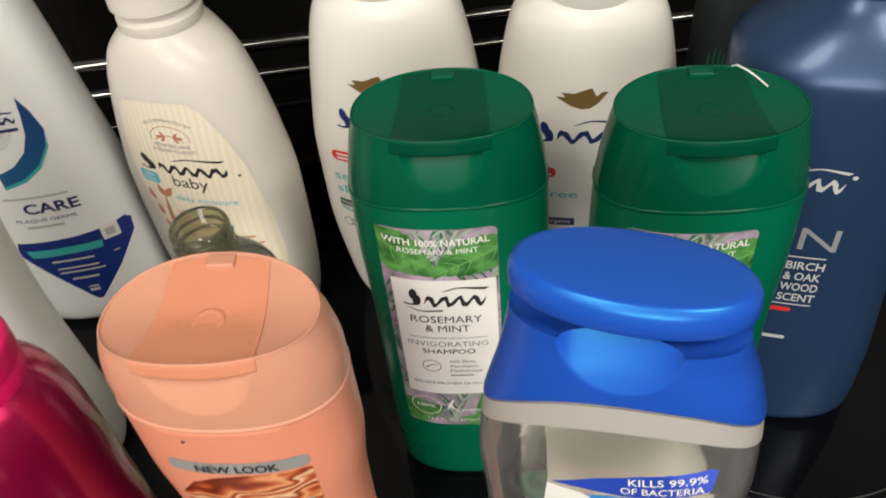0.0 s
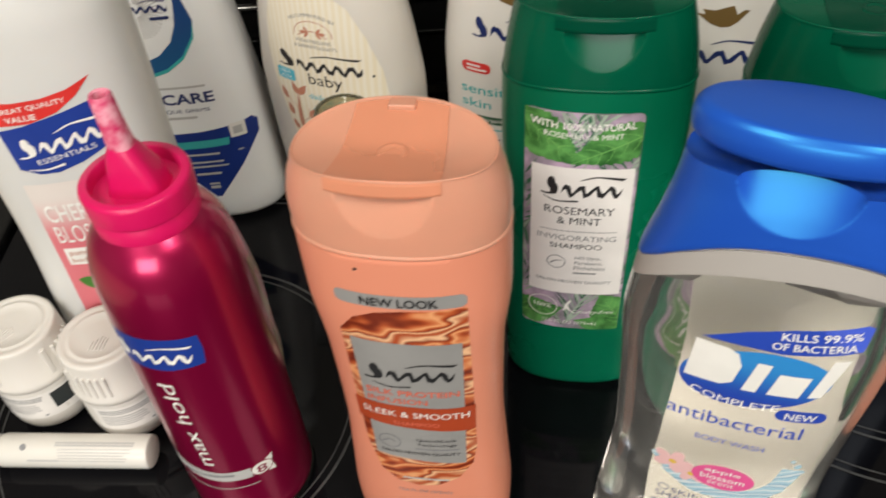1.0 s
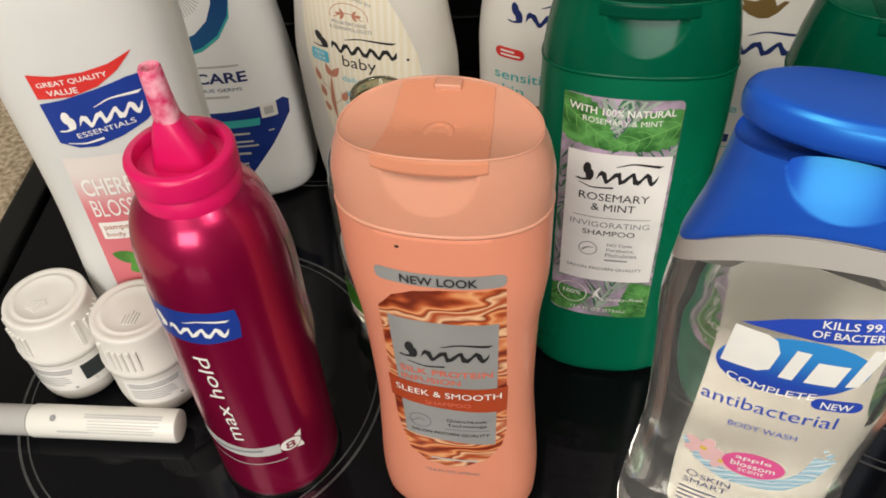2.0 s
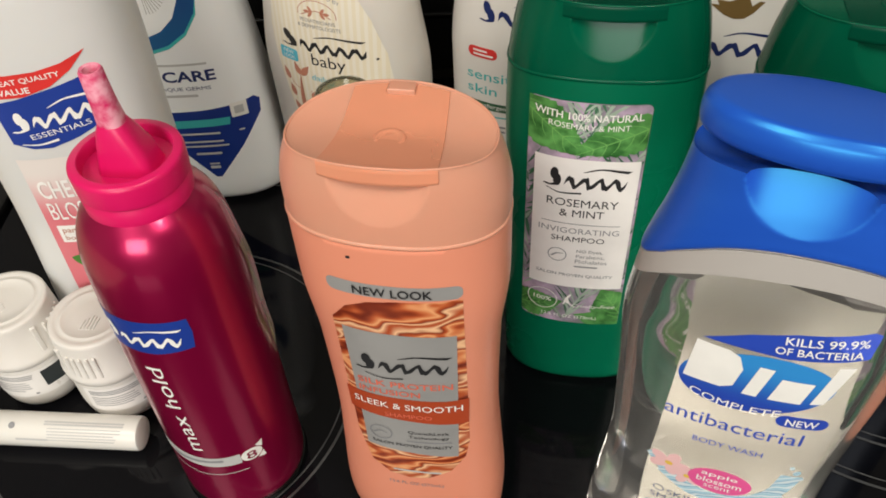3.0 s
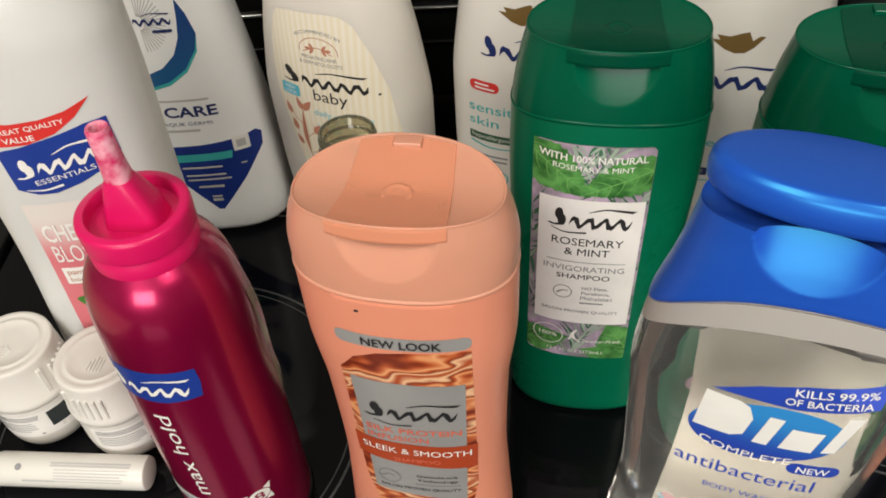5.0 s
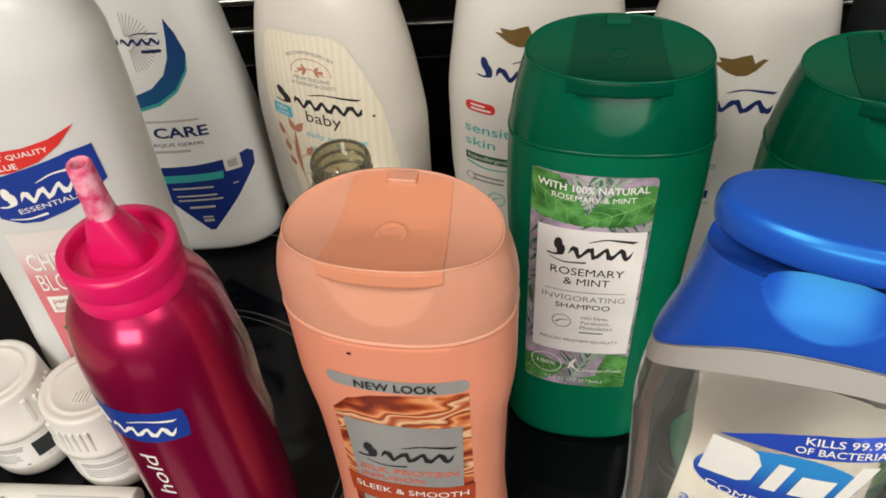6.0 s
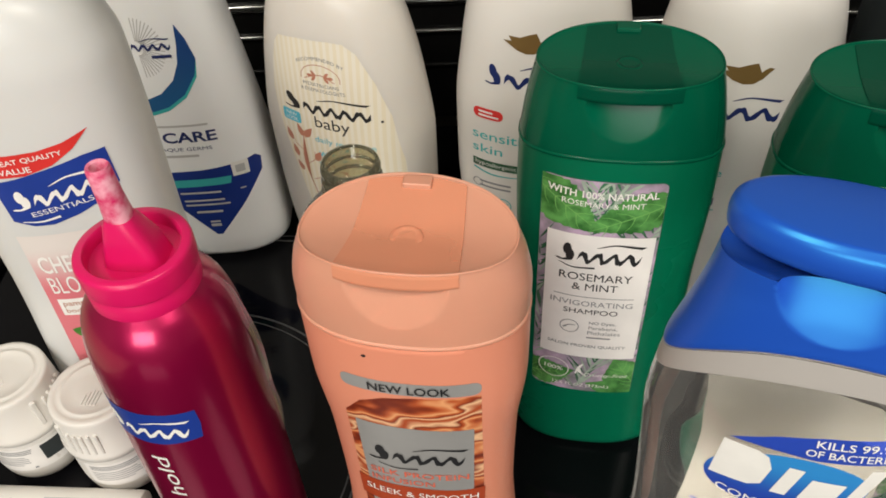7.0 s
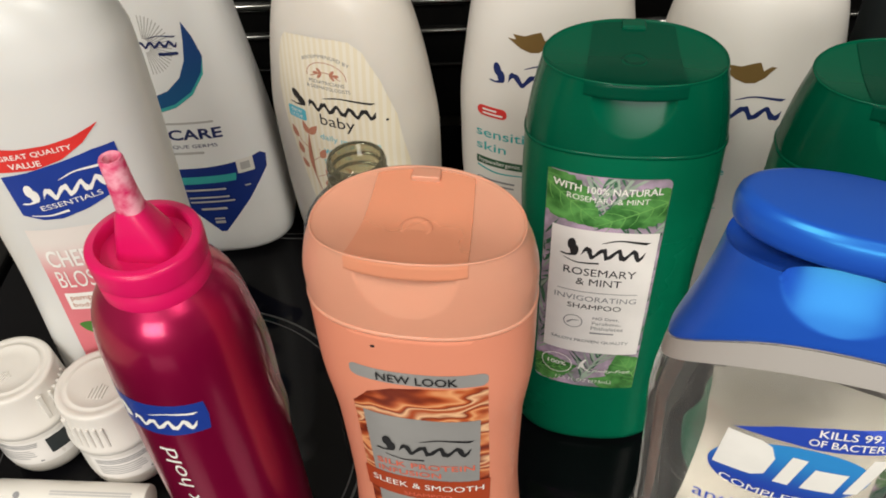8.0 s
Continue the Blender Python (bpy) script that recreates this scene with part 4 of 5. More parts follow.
    lettering("white_text", [T("WITH 100% NATURAL", -1, 161.2, 39.5, 3.3, heavy=.03, arc=-1.2), T("ROSEMARY & MINT", -.5, 156.4, 30, 2.5, heavy=.03, arc=-.8), T("100%", -13.5, 58.8, 8, 2.6, heavy=.02), T("Cruelty-Free", 9.5, 56.5, 19, 2.8, slant=.3), T("12.6 FL OZ (373mL)", -1, 48.6, 25, 2.7)], skin, INK_WHITE, lab, up)
    wrap("seal_print", outline_ring(-13.5, 58.8, 6.3, 6.7) + [S([(-4, 57), (-1, 64), (-3.4, 60), (1, 55.5)], .8, .4)], skin, INK_WHITE, lab, up)


green_print = Laid(green_skin, 0.975, -0.0039, 1.0, 0.0025)
green_label(green_1, green_print)
green_label(green_2, green_print)


def coral_label(ob, skin):
    lab = wrap("label", [mm([(-19, 62), (-19.6, 90), (-19.8, 131), (-14, 139), (-6, 143), (4, 144.6), (25.3, 145.2), (25.6, 60), (24, 50), (18, 40.5), (9, 35), (1, 33.5), (-8, 36), (-15, 43)])], skin, COPPER, ob, L1, label="copper silk swirl label with a silver panel")
    wrap("new_look_strip", [R(-19.2, 145.8, 25.4, 151.8, 2.4)], skin, SILVER, lab, L1)
    wrap("silver_panel", [mm([(-16.7, 128), (22.8, 127.5), (21.2, 51), (-15.6, 54.5)])], skin, SILVER, lab, L2)
    wrap("rust_band", [mm([(-20.2, 90.6), (25.8, 89.2), (25.4, 73.4), (-20, 77.2)])], skin, RUST, lab, L3)
    wrap("brand_sign", M(3.7, 111, 33, 9.6, turn=1) + [S([(-11, 104), (-4, 102.3), (3, 103)], .3, .8)], skin, INK_BLACK, lab, L4)
    lettering("grey_text", [T("NEW LOOK", 3, 148.8, 26, 3.8, heavy=.015), T("SALON PROVEN QUALITY", 3, 58, 32, 2.2), T("QuenchLock", 10, 67.5, 16, 2.1), T("Technology", 10, 64.2, 16, 2.1)], skin, INK_BLACK, lab, L4)
    wrap("icon_print", outline_ring(-9, 65, 4.1, 4.6) + [S([(-12, 64), (-9, 66), (-6.5, 65)], .8, .3)] + B(10, 61.3, 18, 1, 2, .7), skin, INK_GREY, lab, L4)
    lettering("coral_text", [T("SILK PROTEIN", 3, 98.6, 35, 3.5, heavy=.02), T("INFUSION", -3, 93.4, 23, 3.3, heavy=.02)], skin, INK_CORAL, lab, L4)
    lettering("white_text", [T("SLEEK & SMOOTH", 3, 84.6, 41, 3.7, turn=-1, heavy=.025)], skin, INK_WHITE, lab, L4)
    lettering("shampoo_text", [T("SHAMPOO", 3, 78.6, 18, 2.5)], skin, INK_CORAL, lab, L4)
    lettering("size_text", [T("12.6 FL OZ (373mL)", 3, 28.8, 23, 2.6)], skin, INK_GREY, lab, L2)
    wrap("small_print", B(4, 39.5, 20, 1, 2, 1.0, 0), skin, INK_PALE, lab, L4)
    wrap("dark_speck", [O(-9.8, 162.6, .8, .6, 20, 12)], skin, INK_BLACK, lab, L1)


coral_label(coral, Laid(coral_skin, 0.948, -0.002, 0.973, 0.0121))


def dial_label(ob, skin):
    back = wrap("back_label", [R(-19, 14, 22.5, 181, 4)], skin, DIAL_LABEL, ob, 0.0003, side=1, label="cream paper label on the back")
    lab = wrap("label", [mm([(-24, 40), (-23.5, 100), (-23.8, 150), (-22, 157), (-17, 160), (27, 160), (27, 100), (26, 40)])], skin, FILM, ob, L1, label="clear front label with a blue emblem")
    lab.visible_shadow = False
    wrap("blue_flag", [mm([(-18, 158.6), (-6, 164.5), (6, 168.3), (24, 171.2), (26, 170), (25.5, 161.5), (20, 160.4), (5, 158.2)])], skin, INK_BLUE_BRIGHT, lab, L2)
    wrap("emblem", [O(-.5, 144, 22, 13, 13)], skin, EMBLEM, lab, L2, label="oval blue emblem")
    sign = [mm([(-20.6, 139.6), (-9.4, 139.4), (-6.0, 141.4), (-4.6, 149.6), (-6.4, 154.6), (-9.6, 156.4), (-19.2, 157.2)]), mm([(-3.0, 138.9), (1.2, 139.0), (3.8, 152.6), (-0.4, 152.6)]),
            mm([(4.4, 139.2), (13.4, 139.8), (15.2, 149.6), (6.4, 149.4)]), mm([(15.8, 140.4), (19.4, 141.0), (23.4, 158.2), (19.2, 157.8)])]
    wrap("brand_sign", sign, skin, INK_WHITE, lab, L3)
    lettering("emblem_text", [T("COMPLETE", -4, 134.2, 27, 3.2, turn=-2, heavy=.02, arc=-2.0)], skin, INK_WHITE, lab, L4)
    lettering("blue_text", [T("antibacterial", -2.2, 121.6, 42, 6.2), T("BODY WASH", -1.2, 110, 22, 2.9, turn=1)], skin, INK_BLUE_BRIGHT, lab, L3)
    lettering("white_text", [T("KILLS 99.9%", 13.5, 166.6, 20.5, 3.0, turn=6, heavy=.02), T("OF BACTERIA", 12.5, 162.4, 22, 2.9, turn=5, heavy=.02)], skin, INK_WHITE, lab, L4)
    wrap("new_badge", [R(9, 127.6, 23.6, 133.2, 2.7)], skin, INK_BLUE_BRIGHT, lab, L2)
    lettering("new_text", [T("NEW", 16.3, 130.4, 9, 3.2, heavy=.02)], skin, INK_WHITE, lab, L4)
    splash = [S([(-24, 92), (-14, 82), (0, 78), (12, 82), (19, 91), (21, 100)], 3.5, 7, 40), S([(-20, 84), (-5, 76), (10, 78), (20, 88)], 2, 4, 30), O(22, 102, 1.2, 1.4), O(20, 105, .8, 1.0), O(24, 98, .9, .9)]
    wrap("splash_print", splash, skin, WATER, lab, L2)
    petals = [O(-17 + 4.3 * math.cos(radians(a)), 90 + 3.4 * math.sin(radians(a)), 3.4, 2.3, a, 20) for a in range(0, 360, 72)] + [O(-10 + 3.4 * math.cos(radians(a)), 86 + 2.8 * math.sin(radians(a)), 2.8, 1.9, a, 20) for a in range(30, 390, 72)]
    wrap("blossom_print", petals, skin, BLUSH, lab, L3)
    wrap("stamen_print", [O(-17, 90, 1.4, 1.1), O(-10, 86, 1.2, 1)], skin, YELLOW, lab, L4)
    wrap("pink_oval", [O(.5, 88.6, 10.5, 7.2, 2)], skin, INK_PINK_OVAL, lab, L4)
    lettering("scent_text", [T("apple", 0, 92, 12, 3.2, heavy=.02), T("blossom", .5, 88.3, 15, 3.2, heavy=.02), T("scent", 0.5, 84.9, 9, 2.2)], skin, INK_WHITE, lab, 0.00075)
    lettering("skin_text", [T("SKIN", -9.5, 71.5, 11, 3.3), T("SMART", -12.5, 67, 16, 3.5, heavy=.025)], skin, INK_NAVY, lab, L3)
    wrap("small_print", B(-13, 61.5, 17, 4, 3, .9) + outline_ring(-18, 72, 1.6, 2.0), skin, INK_NAVY, lab, L3)


INK_BLUE_BRIGHT = flat("bright_blue_print", (0.02, 0.06, 0.42))
EMBLEM = fade("emblem_blue_print", (0.02, 0.06, 0.40), (0.03, 0.25, 0.62), 0.132, 0.152)
INK_PINK_OVAL = flat("hot_pink_print", (0.75, 0.10, 0.30))
dial_label(dial, Laid(dial_skin, 0.97, 0.0032, 1.0, -0.002, 0.05))


def can_label(ob, skin):
    lab = wrap("label", [mm([(-25, 131), (-10, 133.5), (2, 133.8), (14.8, 133), (15.2, 126), (14.4, 118.2), (2, 116.8), (-12, 116.2), (-25, 114)])], skin, INK_BLUE, ob, L1, label="small dark blue label")
    wrap("brand_sign", M(-3, 124.5, 30, 8.5, 5), skin, INK_WHITE, lab, L2)
    lettering("max_hold_text", [T("max hold", -2.2, 80.5, 55, 6.2, turn=92)], skin, INK_WHITE, lab, L2)
    wrap("silver_band", [S([(-20, 47), (-8, 44.6), (5, 43.4), (14.5, 43.3)], 6.6, 6.6)], skin, INK_PALE, lab, L1)
    wrap("number_badge", [O(18.2, 43.5, 3.6, 3.9), mm([(20, 48), (22.5, 49.5), (22, 45)]), mm([(20, 39), (22.4, 37.6), (22, 42)])], skin, INK_WHITE, lab, L2)
    lettering("number_text", [T("8", 18.2, 43.5, 3.4, 5.0, heavy=.01)], skin, MAGENTA, lab, L4)
    wrap("small_print", B(-3, 44.3, 22, 1, 2, 1.6, 0), skin, INK_GREY, lab, L2)
    wrap("back_label", [R(10, 78, 27.2, 142, .6)], skin, INK_GOLD, lab, L1, side=1, label="olive back label of the can")
    wrap("seam_line", [R(-24.9, 12, -23.9, 134, .3)], skin, INK_PALE, lab, L1, label="pale seam of the printed wrap")
    wrap("thin_line", [S([(-16, 37), (0, 34), (16, 34.5)], .5, .5)], skin, INK_PALE, lab, L1)


can_label(can, Laid(can_skin, 1.0, -0.001, 1.0, -0.0036))


def cherry_label(ob, skin):
    lab = wrap("label", [mm([(-17, 128), (32, 128), (32, 30), (-18.5, 30), (-18.5, 56)])], skin, PINK_FADE, ob, L1, label="pink label fading upward into the pale bottle")
    wrap("red_flag", [mm([(-15.2, 172), (-4, 170.6), (8, 171), (19, 173), (30, 177), (22, 169.5), (12, 163.5), (0, 160.2), (-14.5, 160)])], skin, INK_RED, lab, L2)
    lettering("flag_text", [T("GREAT QUALITY", 2.5, 167.6, 30, 2.8, turn=4, heavy=.015), T("VALUE", -3, 163, 13, 2.8, turn=2, heavy=.025)], skin, INK_WHITE, lab, L3)
    wrap("blue_panel", [mm([(-14.8, 157.6), (-4, 159.2), (10, 162.2), (24, 165.5), (33, 166), (33.5, 148), (26, 142.5), (14, 137.2), (2, 133.6), (-6, 133.8), (-13.8, 137)])], skin, INK_BLUE, lab, L2, label="dark blue banner")
    wrap("brand_sign", M(9, 150.3, 38, 11, 5, turn=8) + [S([(-10, 136.6), (-3, 136), (6, 137.6)], .4, 1.2)], skin, INK_WHITE, lab, L3)
    lettering("white_text", [T("ESSENTIALS", 8.5, 142.2, 27, 2.6, turn=9), T("CHERRY", 1, 110.5, 29.5, 10.4, heavy=.03), T("BLOSSOM", 2.5, 97.6, 32, 10.4, heavy=.03)], skin, INK_WHITE, lab, L3)
    wrap("white_box", [R(-14, 78, 12, 88.6, .5)], skin, INK_WHITE, lab, L2)
    lettering("pink_text", [T("pampering", -2, 85.2, 20, 4, heavy=.01), T("body wash", -2, 80.6, 20, 3.6)], skin, INK_TERRA, lab, L3)
    wrap("leaf_print", [L(-8, 56, 22, 12, 25), L(-14, 68, 20, 9, -20), L(4, 52, 18, 11, 80)], skin, INK_LEAF, lab, L2)
    wrap("cherry_print", [O(2, 46, 8, 8), O(17, 50, 8, 8), O(-10, 42, 7, 7)], skin, INK_RED, lab, L2)


cherry_label(cherry, Laid(cherry_skin, 0.93, -0.0047, 0.955, 0.010))


def crest_label(ob, skin):
    sh = wrap("label", [mm([(-28.5, 76), (0, 76.8), (30, 79.5), (32.5, 76.5), (32, 69), (20, 52), (2, 30.5), (-1, 30.5), (-18, 52), (-31.5, 68)])], skin, SHIELD_BLUE, ob, L1, label="deep blue pointed shield label")
    wrap("teal_strip", [mm([(-26, 70.6), (16, 71.4), (15, 66.6), (-24, 65.6)])], skin, INK_TEAL, sh, L2)
    wrap("white_tile", [R(17, 70.5, 26, 79.3, .4)], skin, INK_WHITE, sh, L2)
    wrap("tile_frame", [R(19, 72.6, 24, 77.3, .3)], skin, INK_PALE, sh, L3)
    wrap("small_print", B(-2, 61.8, 26, 1, 2, 1.3) + B(-1, 56.4, 26, 2, 3.1, 1.2) + B(0, 48, 18, 1, 2, 1.6) + B(21, 62, 4, 1, 2, 1.0) + [R(-3, 37, 3, 39, .3), R(-3, 40, 3, 41.2, .3)], skin, INK_PALE, sh, L3)
    wrap("crescent", [mm([(7.5, 161), (11, 153), (13.6, 142), (11.5, 133.5), (4, 123.5), (-6, 117), (-18, 113.6), (-18, 121), (-8, 125), (0, 132), (4.5, 141), (6.4, 151)])], skin, OCEAN, sh, L1)
    wrap("teal_edge", [mm([(13.6, 142), (12, 132.5), (4.4, 122), (-6, 115.2), (-18, 111.8), (-18, 113.7), (-6, 117.2), (4, 123.7), (11.2, 133.6)])], skin, INK_TEAL, sh, L2)
    fan = [S([(-13 + 3 * math.cos(a), 150 + 3.5 * math.sin(a)), (-13 + 8 * math.cos(a), 150 + 9 * math.sin(a)), (-13 + 13.5 * math.cos(a), 150 + 15.5 * math.sin(a))], .35, .5, 4) for a in (radians(8 * i - 88) for i in range(23))]
    wrap("fan_print", fan, skin, INK_PALE, sh, L1)
    wrap("brand_sign", M(-9, 151.5, 26, 6, 5, slant=.1) + B(-2, 145.4, 10, 1, 2, 1.6, 0), skin, INK_NAVY, sh, L3)
    lettering("care_text", [T("CARE", -.5, 98.4, 29, 6.6, heavy=.05)], skin, INK_NAVY, sh, L1)
    lettering("germs_text", [T("PLAQUE GERMS", -6, 90.8, 32, 2.5, heavy=.02)], skin, INK_NAVY, sh, L1)
    wrap("grey_print", B(-6, 105.4, 34, 1, 2, 1.2, 0) + B(-8, 86.6, 20, 1, 2, 1.5, 0), skin, INK_PALE, sh, L1)


crest_label(crest, Laid(crest_skin, 1.0, 0.004, 1.04, -0.010))


def aveeno_label(ob, skin):
    lab = wrap("label", [mm([(-20, 152.4), (-8, 154.3), (10, 155.3), (17, 154.6), (23, 150), (31, 135), (37.5, 117), (42, 90), (43.3, 60), (40, 38), (10, 34), (-8, 36), (-16, 55), (-21.5, 80), (-27.4, 108), (-28.8, 122), (-26.5, 138), (-23.5, 148)])], skin, CREAM, ob, L1, label="cream label with fine yellow stripes")
    wrap("brand_sign", M(4.5, 119, 50, 9.5, 6, 0.0), skin, INK_BLACK, lab, L2)
    wrap("brand_dot", [O(33.5, 114.6, .7, .7, 0, 10)], skin, INK_BLACK, lab, L2)
    lettering("baby_text", [T("baby", 7.5, 109, 20, 8.5)], skin, INK_BLACK, lab, L2)
    wrap("cyan_tag", [R(-23.5, 105.8, -11.4, 112.6, 1.4)], skin, INK_CYAN, lab, L2)
    lettering("tag_text", [T("NEW", -17.4, 110.6, 7, 2), T("LOOK", -17.4, 107.8, 8, 2)], skin, INK_WHITE, lab, L3)
    arc = [(-7 + 11 + 11 * math.cos(radians(a)), 135 + 7.6 * math.sin(radians(a))) for a in range(-5, 186, 19)]
    wrap("arch_print", [S(arc, .35, .35, 40)] + [O(4 + 4.6 * math.cos(radians(a)) * 1.2, 136.5 + 1.6 * math.sin(radians(a)), 1.9, .8, a, 14) for a in (0, 50, 130, 180, 230, 310)] + [S([(-5, 134.4), (4, 137.4), (12, 134.4)], .4, .4)], skin, INK_TERRA, lab, L2)
    lettering("arch_text", [T("RECOMMENDED BY", 4, 142.4, 26, 1.8, arc=3.4), T("PEDIATRICIANS", 4, 131.8, 20, 1.9), T("& DERMATOLOGISTS", 4.5, 128.8, 24.5, 1.9)], skin, INK_GREY, lab, L2)
    stem = [S([(-9, 60), (-14, 82), (-11, 102)], .6, .4), S([(-12, 88), (-18, 92), (-20, 97)], .4, .3), S([(-12, 80), (-6, 86), (-6, 90)], .4, .3), S([(-10, 70), (-4, 74), (-3, 78)], .4, .3)]
    wrap("branch_print", stem + [L(-11, 98, 9, 4.4, 50), L(-12, 98, 8, 4, 110), L(-20, 93, 8, 4.2, 110), L(-18, 83, 8, 4.2, 105), L(-6, 84, 8, 4.6, 60), L(-4, 73, 8, 4.6, 60), L(-16, 74, 7, 4, 120), L(-5, 64, 7, 4.4, 70)], skin, INK_TERRA, lab, L2)
    lettering("cyan_text", [T("daily moisture", 13, 98.6, 34, 4.4), T("wash &", 7, 90.6, 20, 5, heavy=.01), T("shampoo", 10, 82.8, 28, 5.4, heavy=.01)], skin, INK_CYAN, lab, L2)
    wrap("small_print", B(17, 75, 32, 1, 2, 1.2, 0) + B(23, 70, 26, 1, 2, 1.2, 0) + B(25, 64, 22, 1, 2, 1.4, 0), skin, INK_TERRA, lab, L2)


aveeno_label(aveeno, Laid(aveeno_skin, 0.98, 0.0005, 1.0, 0.0035))


def dove_print(ob, skin, cx, kind):
    bird = wrap("bird_emblem", [mm([(cx + dx, 157 + dz) for dx, dz in ((-11, 2), (-6.5, 1.8), (-8.5, 4.2), (-3, 3.8), (1, 5.4), (4.5, 6.4), (5.2, 3.2), (6.5, 2.2), (8, 3.6), (9.4, 4.6), (11.6, 4.2), (10, 2.4), (7.5, -1), (4, -3.6), (0, -4), (-4.5, -2.4), (-8, 0))])], skin, INK_GOLD, ob, L1, label="gold bird emblem")
    wrap("brand_sign", M(cx, 140.5, 38, 11, 4, 0.1), skin, INK_NAVY, bird, L1)
    wrap("red_badge", [R(cx - 25.8, 115.6, cx - 10.4, 121.4, 2.8)], skin, INK_RED, bird, L1)
    wrap("badge_print", B(cx - 19.4, 119.5, 7.5, 1, 2, 1.0, 0) + B(cx - 17.8, 117.4, 10.5, 1, 2, 1.0, 0), skin, INK_WHITE, bird, L2)
    if kind == 1:
        lettering("teal_text", [T("sensitive", cx - 9, 105.6, 35, 5.2, heavy=.01), T("skin", cx - 18.5, 97.4, 16, 5.2, heavy=.01)], skin, INK_TEAL, bird, L1)
    else:
        lettering("teal_text", [T("free", cx - 8, 105.6, 16, 4.6, heavy=.01)], skin, INK_TEAL, bird, L1)
    wrap("dark_strip", [R(cx - 26.5, 85.4, cx - 1, 90.2, .4)], skin, INK_NAVY if kind == 2 else INK_DARKLEAF, bird, L1)
    lettering("strip_text", [T("hypoallergenic", cx - 14, 87.8, 22, 3.2)], skin, INK_WHITE, bird, L2)
    wrap("teal_stroke", [S([(cx - 26, 84), (cx - 14, 81.8), (cx, 82.4)], 1.2, .6)], skin, INK_TEAL, bird, L1)
    wrap("small_print", B(cx - 14, 76, 18, 2, 3, 1.2, .1) + outline_ring(cx - 24, 74.4, 2.2, 2.7), skin, INK_GREY, bird, L1)
    wrap("leaf_seal", outline_ring(cx - 10, 62, 4.2, 4.8) + [S([(cx - 13, 60), (cx - 10, 63), (cx - 7, 63.4)], 1.0, .4)], skin, INK_TEAL, bird, L1)


dove_print(dove_1, Laid(dove_skin, 1.0, -0.005, 1.03, -0.0065), -2, 1)
dove_print(dove_2, Laid(dove_skin, 1.0, -0.0045, 1.0, -0.0018), 1, 2)


def navy_print(ob, skin):
    lab = wrap("brand_sign", M(-13, 151, 32, 10.5, 5), skin, INK_PALE, ob, L1)
    wrap("brand_dot", [O(4.7, 154, 1.0, 1.0, 0, 14)], skin, INK_PALE, lab, L1)
    lettering("men_text", [T("MEN", -15.6, 120.8, 45, 12, heavy=.03)], skin, INK_GREY, lab, L1)
    lettering("scent_text", [T("BIRCH", -2.5, 105.4, 15, 4.6, heavy=.03), T("& OAK", -2.5, 99, 14.6, 4.6, heavy=.03), T("WOOD", -2.5, 92.6, 15, 4.6, heavy=.03), T("SCENT", -2.5, 86.2, 15, 4.6, heavy=.03)], skin, INK_PALE, lab, L1)
    for z in (110, 81.6):
        wrap("thin_line", [R(-40, z, 4.5, z + .7, .2)], skin, INK_PALE, lab, L1)
    wrap("small_print", B(-11, 61, 18, 1, 2, 2.0, 0), skin, INK_PALE, lab, L1)
    wrap("red_print", B(-9, 78.6, 12, 1, 2, 2.4, 0), skin, INK_RED, lab, L1)


navy_print(navy, Laid(navy_skin, 1.0, 0.003, 1.0, 0.004))

wrap("label", [O(-8, 56, 16, 24, 0, 40)], glass_skin, INK_WHITE, glass, L1, label="oval white paper label")
wrap("lower_label", [R(-27, 12, 20, 30, 2)], glass_skin, INK_LEAF, glass, L1, label="bright green lower label")

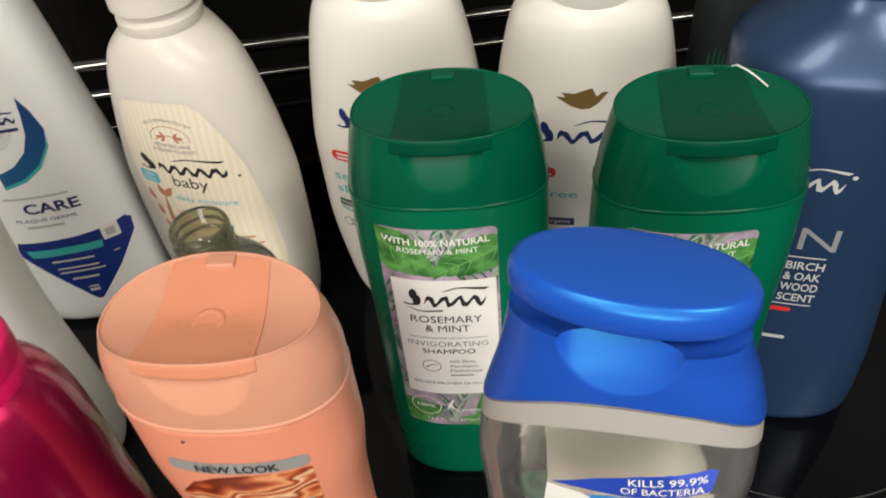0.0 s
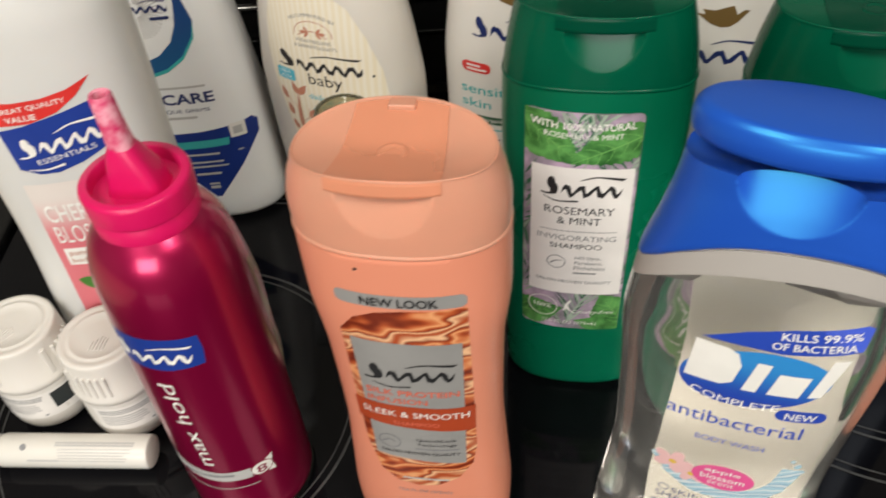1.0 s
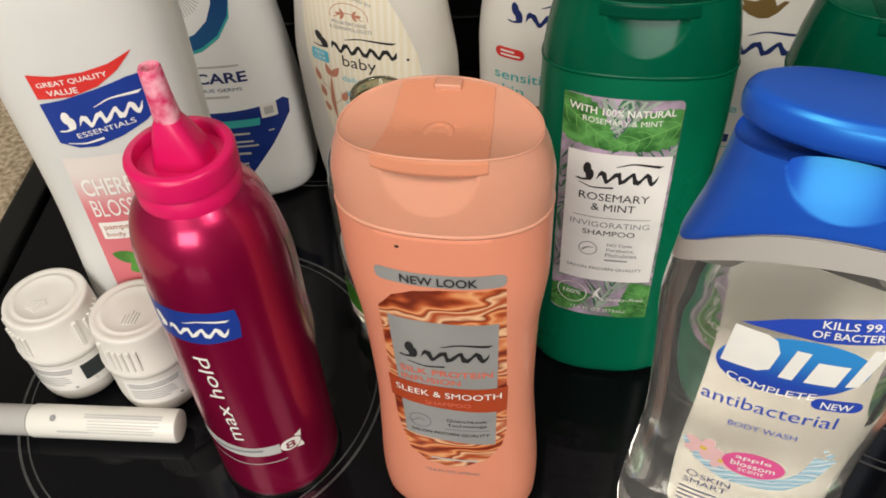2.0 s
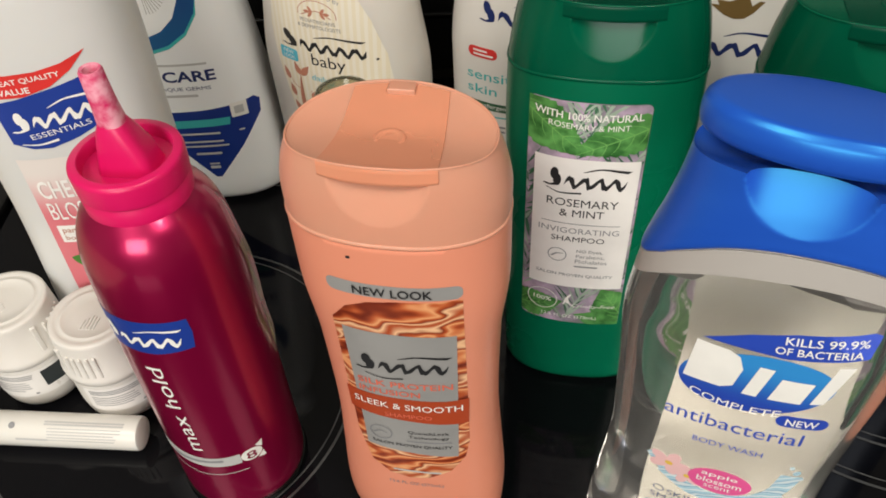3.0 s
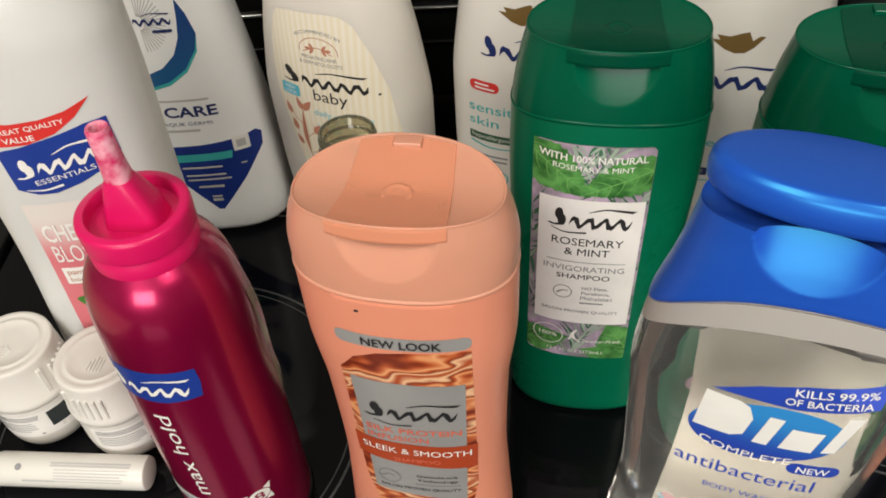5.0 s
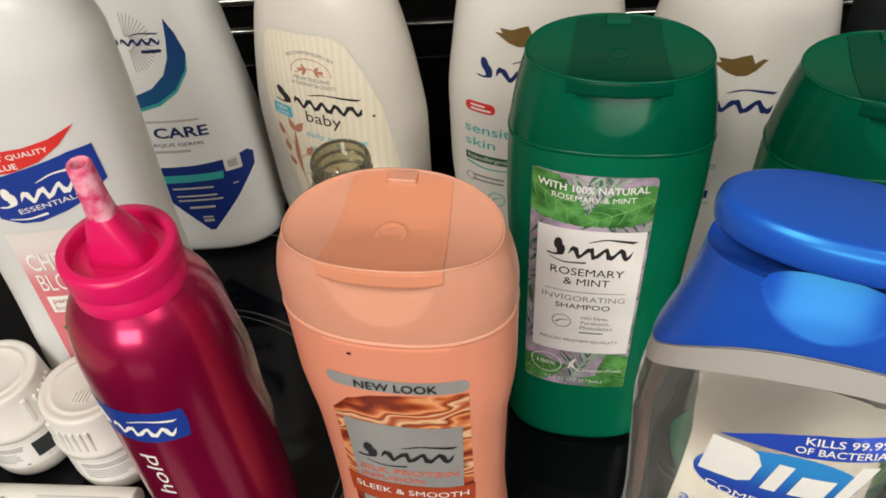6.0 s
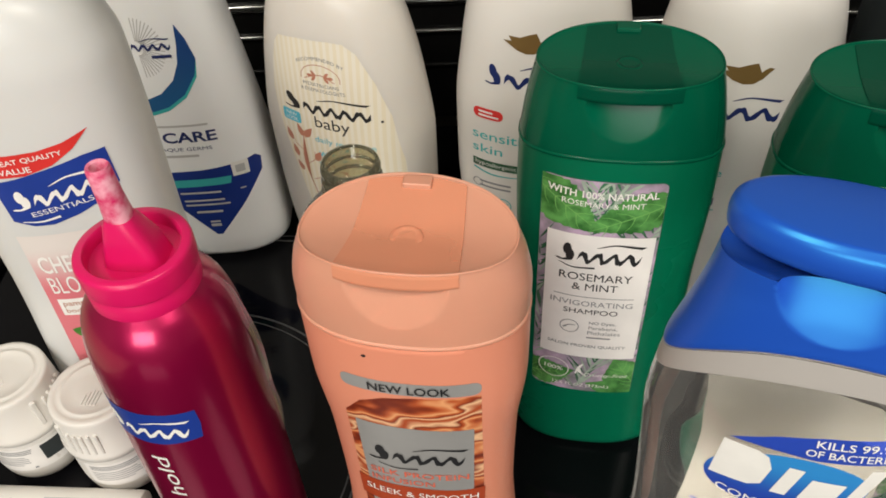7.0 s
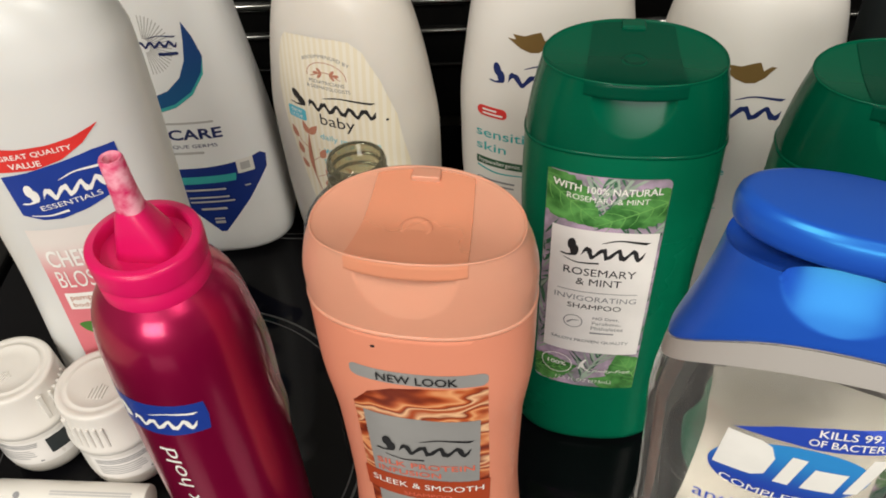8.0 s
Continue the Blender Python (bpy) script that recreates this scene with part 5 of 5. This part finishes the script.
plab = wrap("label", [R(-15, 13, 19.8, 30.5, .5)], pill_skin, LABEL_WHITE, pill_1, L1, label="white paper label with small print")
wrap("small_print", B(-1, 28.6, 24, 3, 1.2, .55, .05) + B(-2, 23.8, 22, 5, 1.5, .45) + [R(8, 14.5, 9.4, 15.6, .2)], pill_skin, INK_GREY, plab, L2)
wrap("dark_patch", [R(13.5, 18, 19.6, 29, .4)], pill_skin, CHARCOAL, plab, L2)
pill_2 = copy_thing(pill_1, pose(-0.2345, 0.185, 0, 0, 0, 28))


class Rod:
    """The upper side of the lying tube, as a skin to print on: x along it, z across."""

    def front(self, x, z, lift=0.0, side=-1):
        r = 0.0082 + lift
        a = z / 0.0082
        return (x, -r * math.sin(radians(40) - a), r * math.cos(radians(40) - a))


rod = Rod()
wrap("label_print", bars(-0.0255, 0.0048, 0.040, 2, 0.0013, 0.0009, 0.03) + bars(-0.0255, 0.0016, 0.036, 5, 0.0014, 0.0005, 0.15) + bars(-0.051, -0.0040, 0.016, 1, 0.002, 0.0011, 0), rod, INK_PALE, balm, L1, label="faint grey small print")
wrap("round_mark", [oval(-0.061, 0.0025, 0.0016, 0.0016, 0, 16)], rod, INK_GREY, balm, L1)


def torn_strip(cap):
    """A thin pale sliver of plastic torn up at the edge of the green lid."""
    pts = [Vector(p) for p in ((0.0105, 0.0195, 0.2062), (0.0112, 0.0165, 0.2085), (0.0145, 0.0135, 0.2078), (0.0170, 0.0115, 0.2066), (0.0195, 0.0070, 0.2058))]
    bm = bmesh.new()
    rings = []
    for i, p in enumerate(pts):
        q = (pts[min(i + 1, 4)] - pts[max(i - 1, 0)]).normalized().to_track_quat("Z", "Y")
        rings.append([bm.verts.new(p + q @ Vector((0.0003 * math.cos(t), 0.0003 * math.sin(t), 0))) for t in (0, 1.26, 2.51, 3.77, 5.03)])
    for r0, r1 in zip(rings, rings[1:]):
        for i in range(5):
            bm.faces.new((r0[i], r0[(i + 1) % 5], r1[(i + 1) % 5], r1[i]))
    part("torn_strip", bm, INK_WHITE, cap, "thin pale torn sliver of plastic")
    for k, (x, h) in enumerate(((0.0022, 0.0060), (0.0040, 0.0072), (0.0057, 0.0066), (0.0073, 0.0052))):
        turned("torn_bristle", [(0.00022, -0.001), (0.0002, h * 0.5), (0.0001, h)], GREEN_CAP, cap, 6, at=(x, 0.0198, 0.2058))


torn_strip(green_2.children[1])
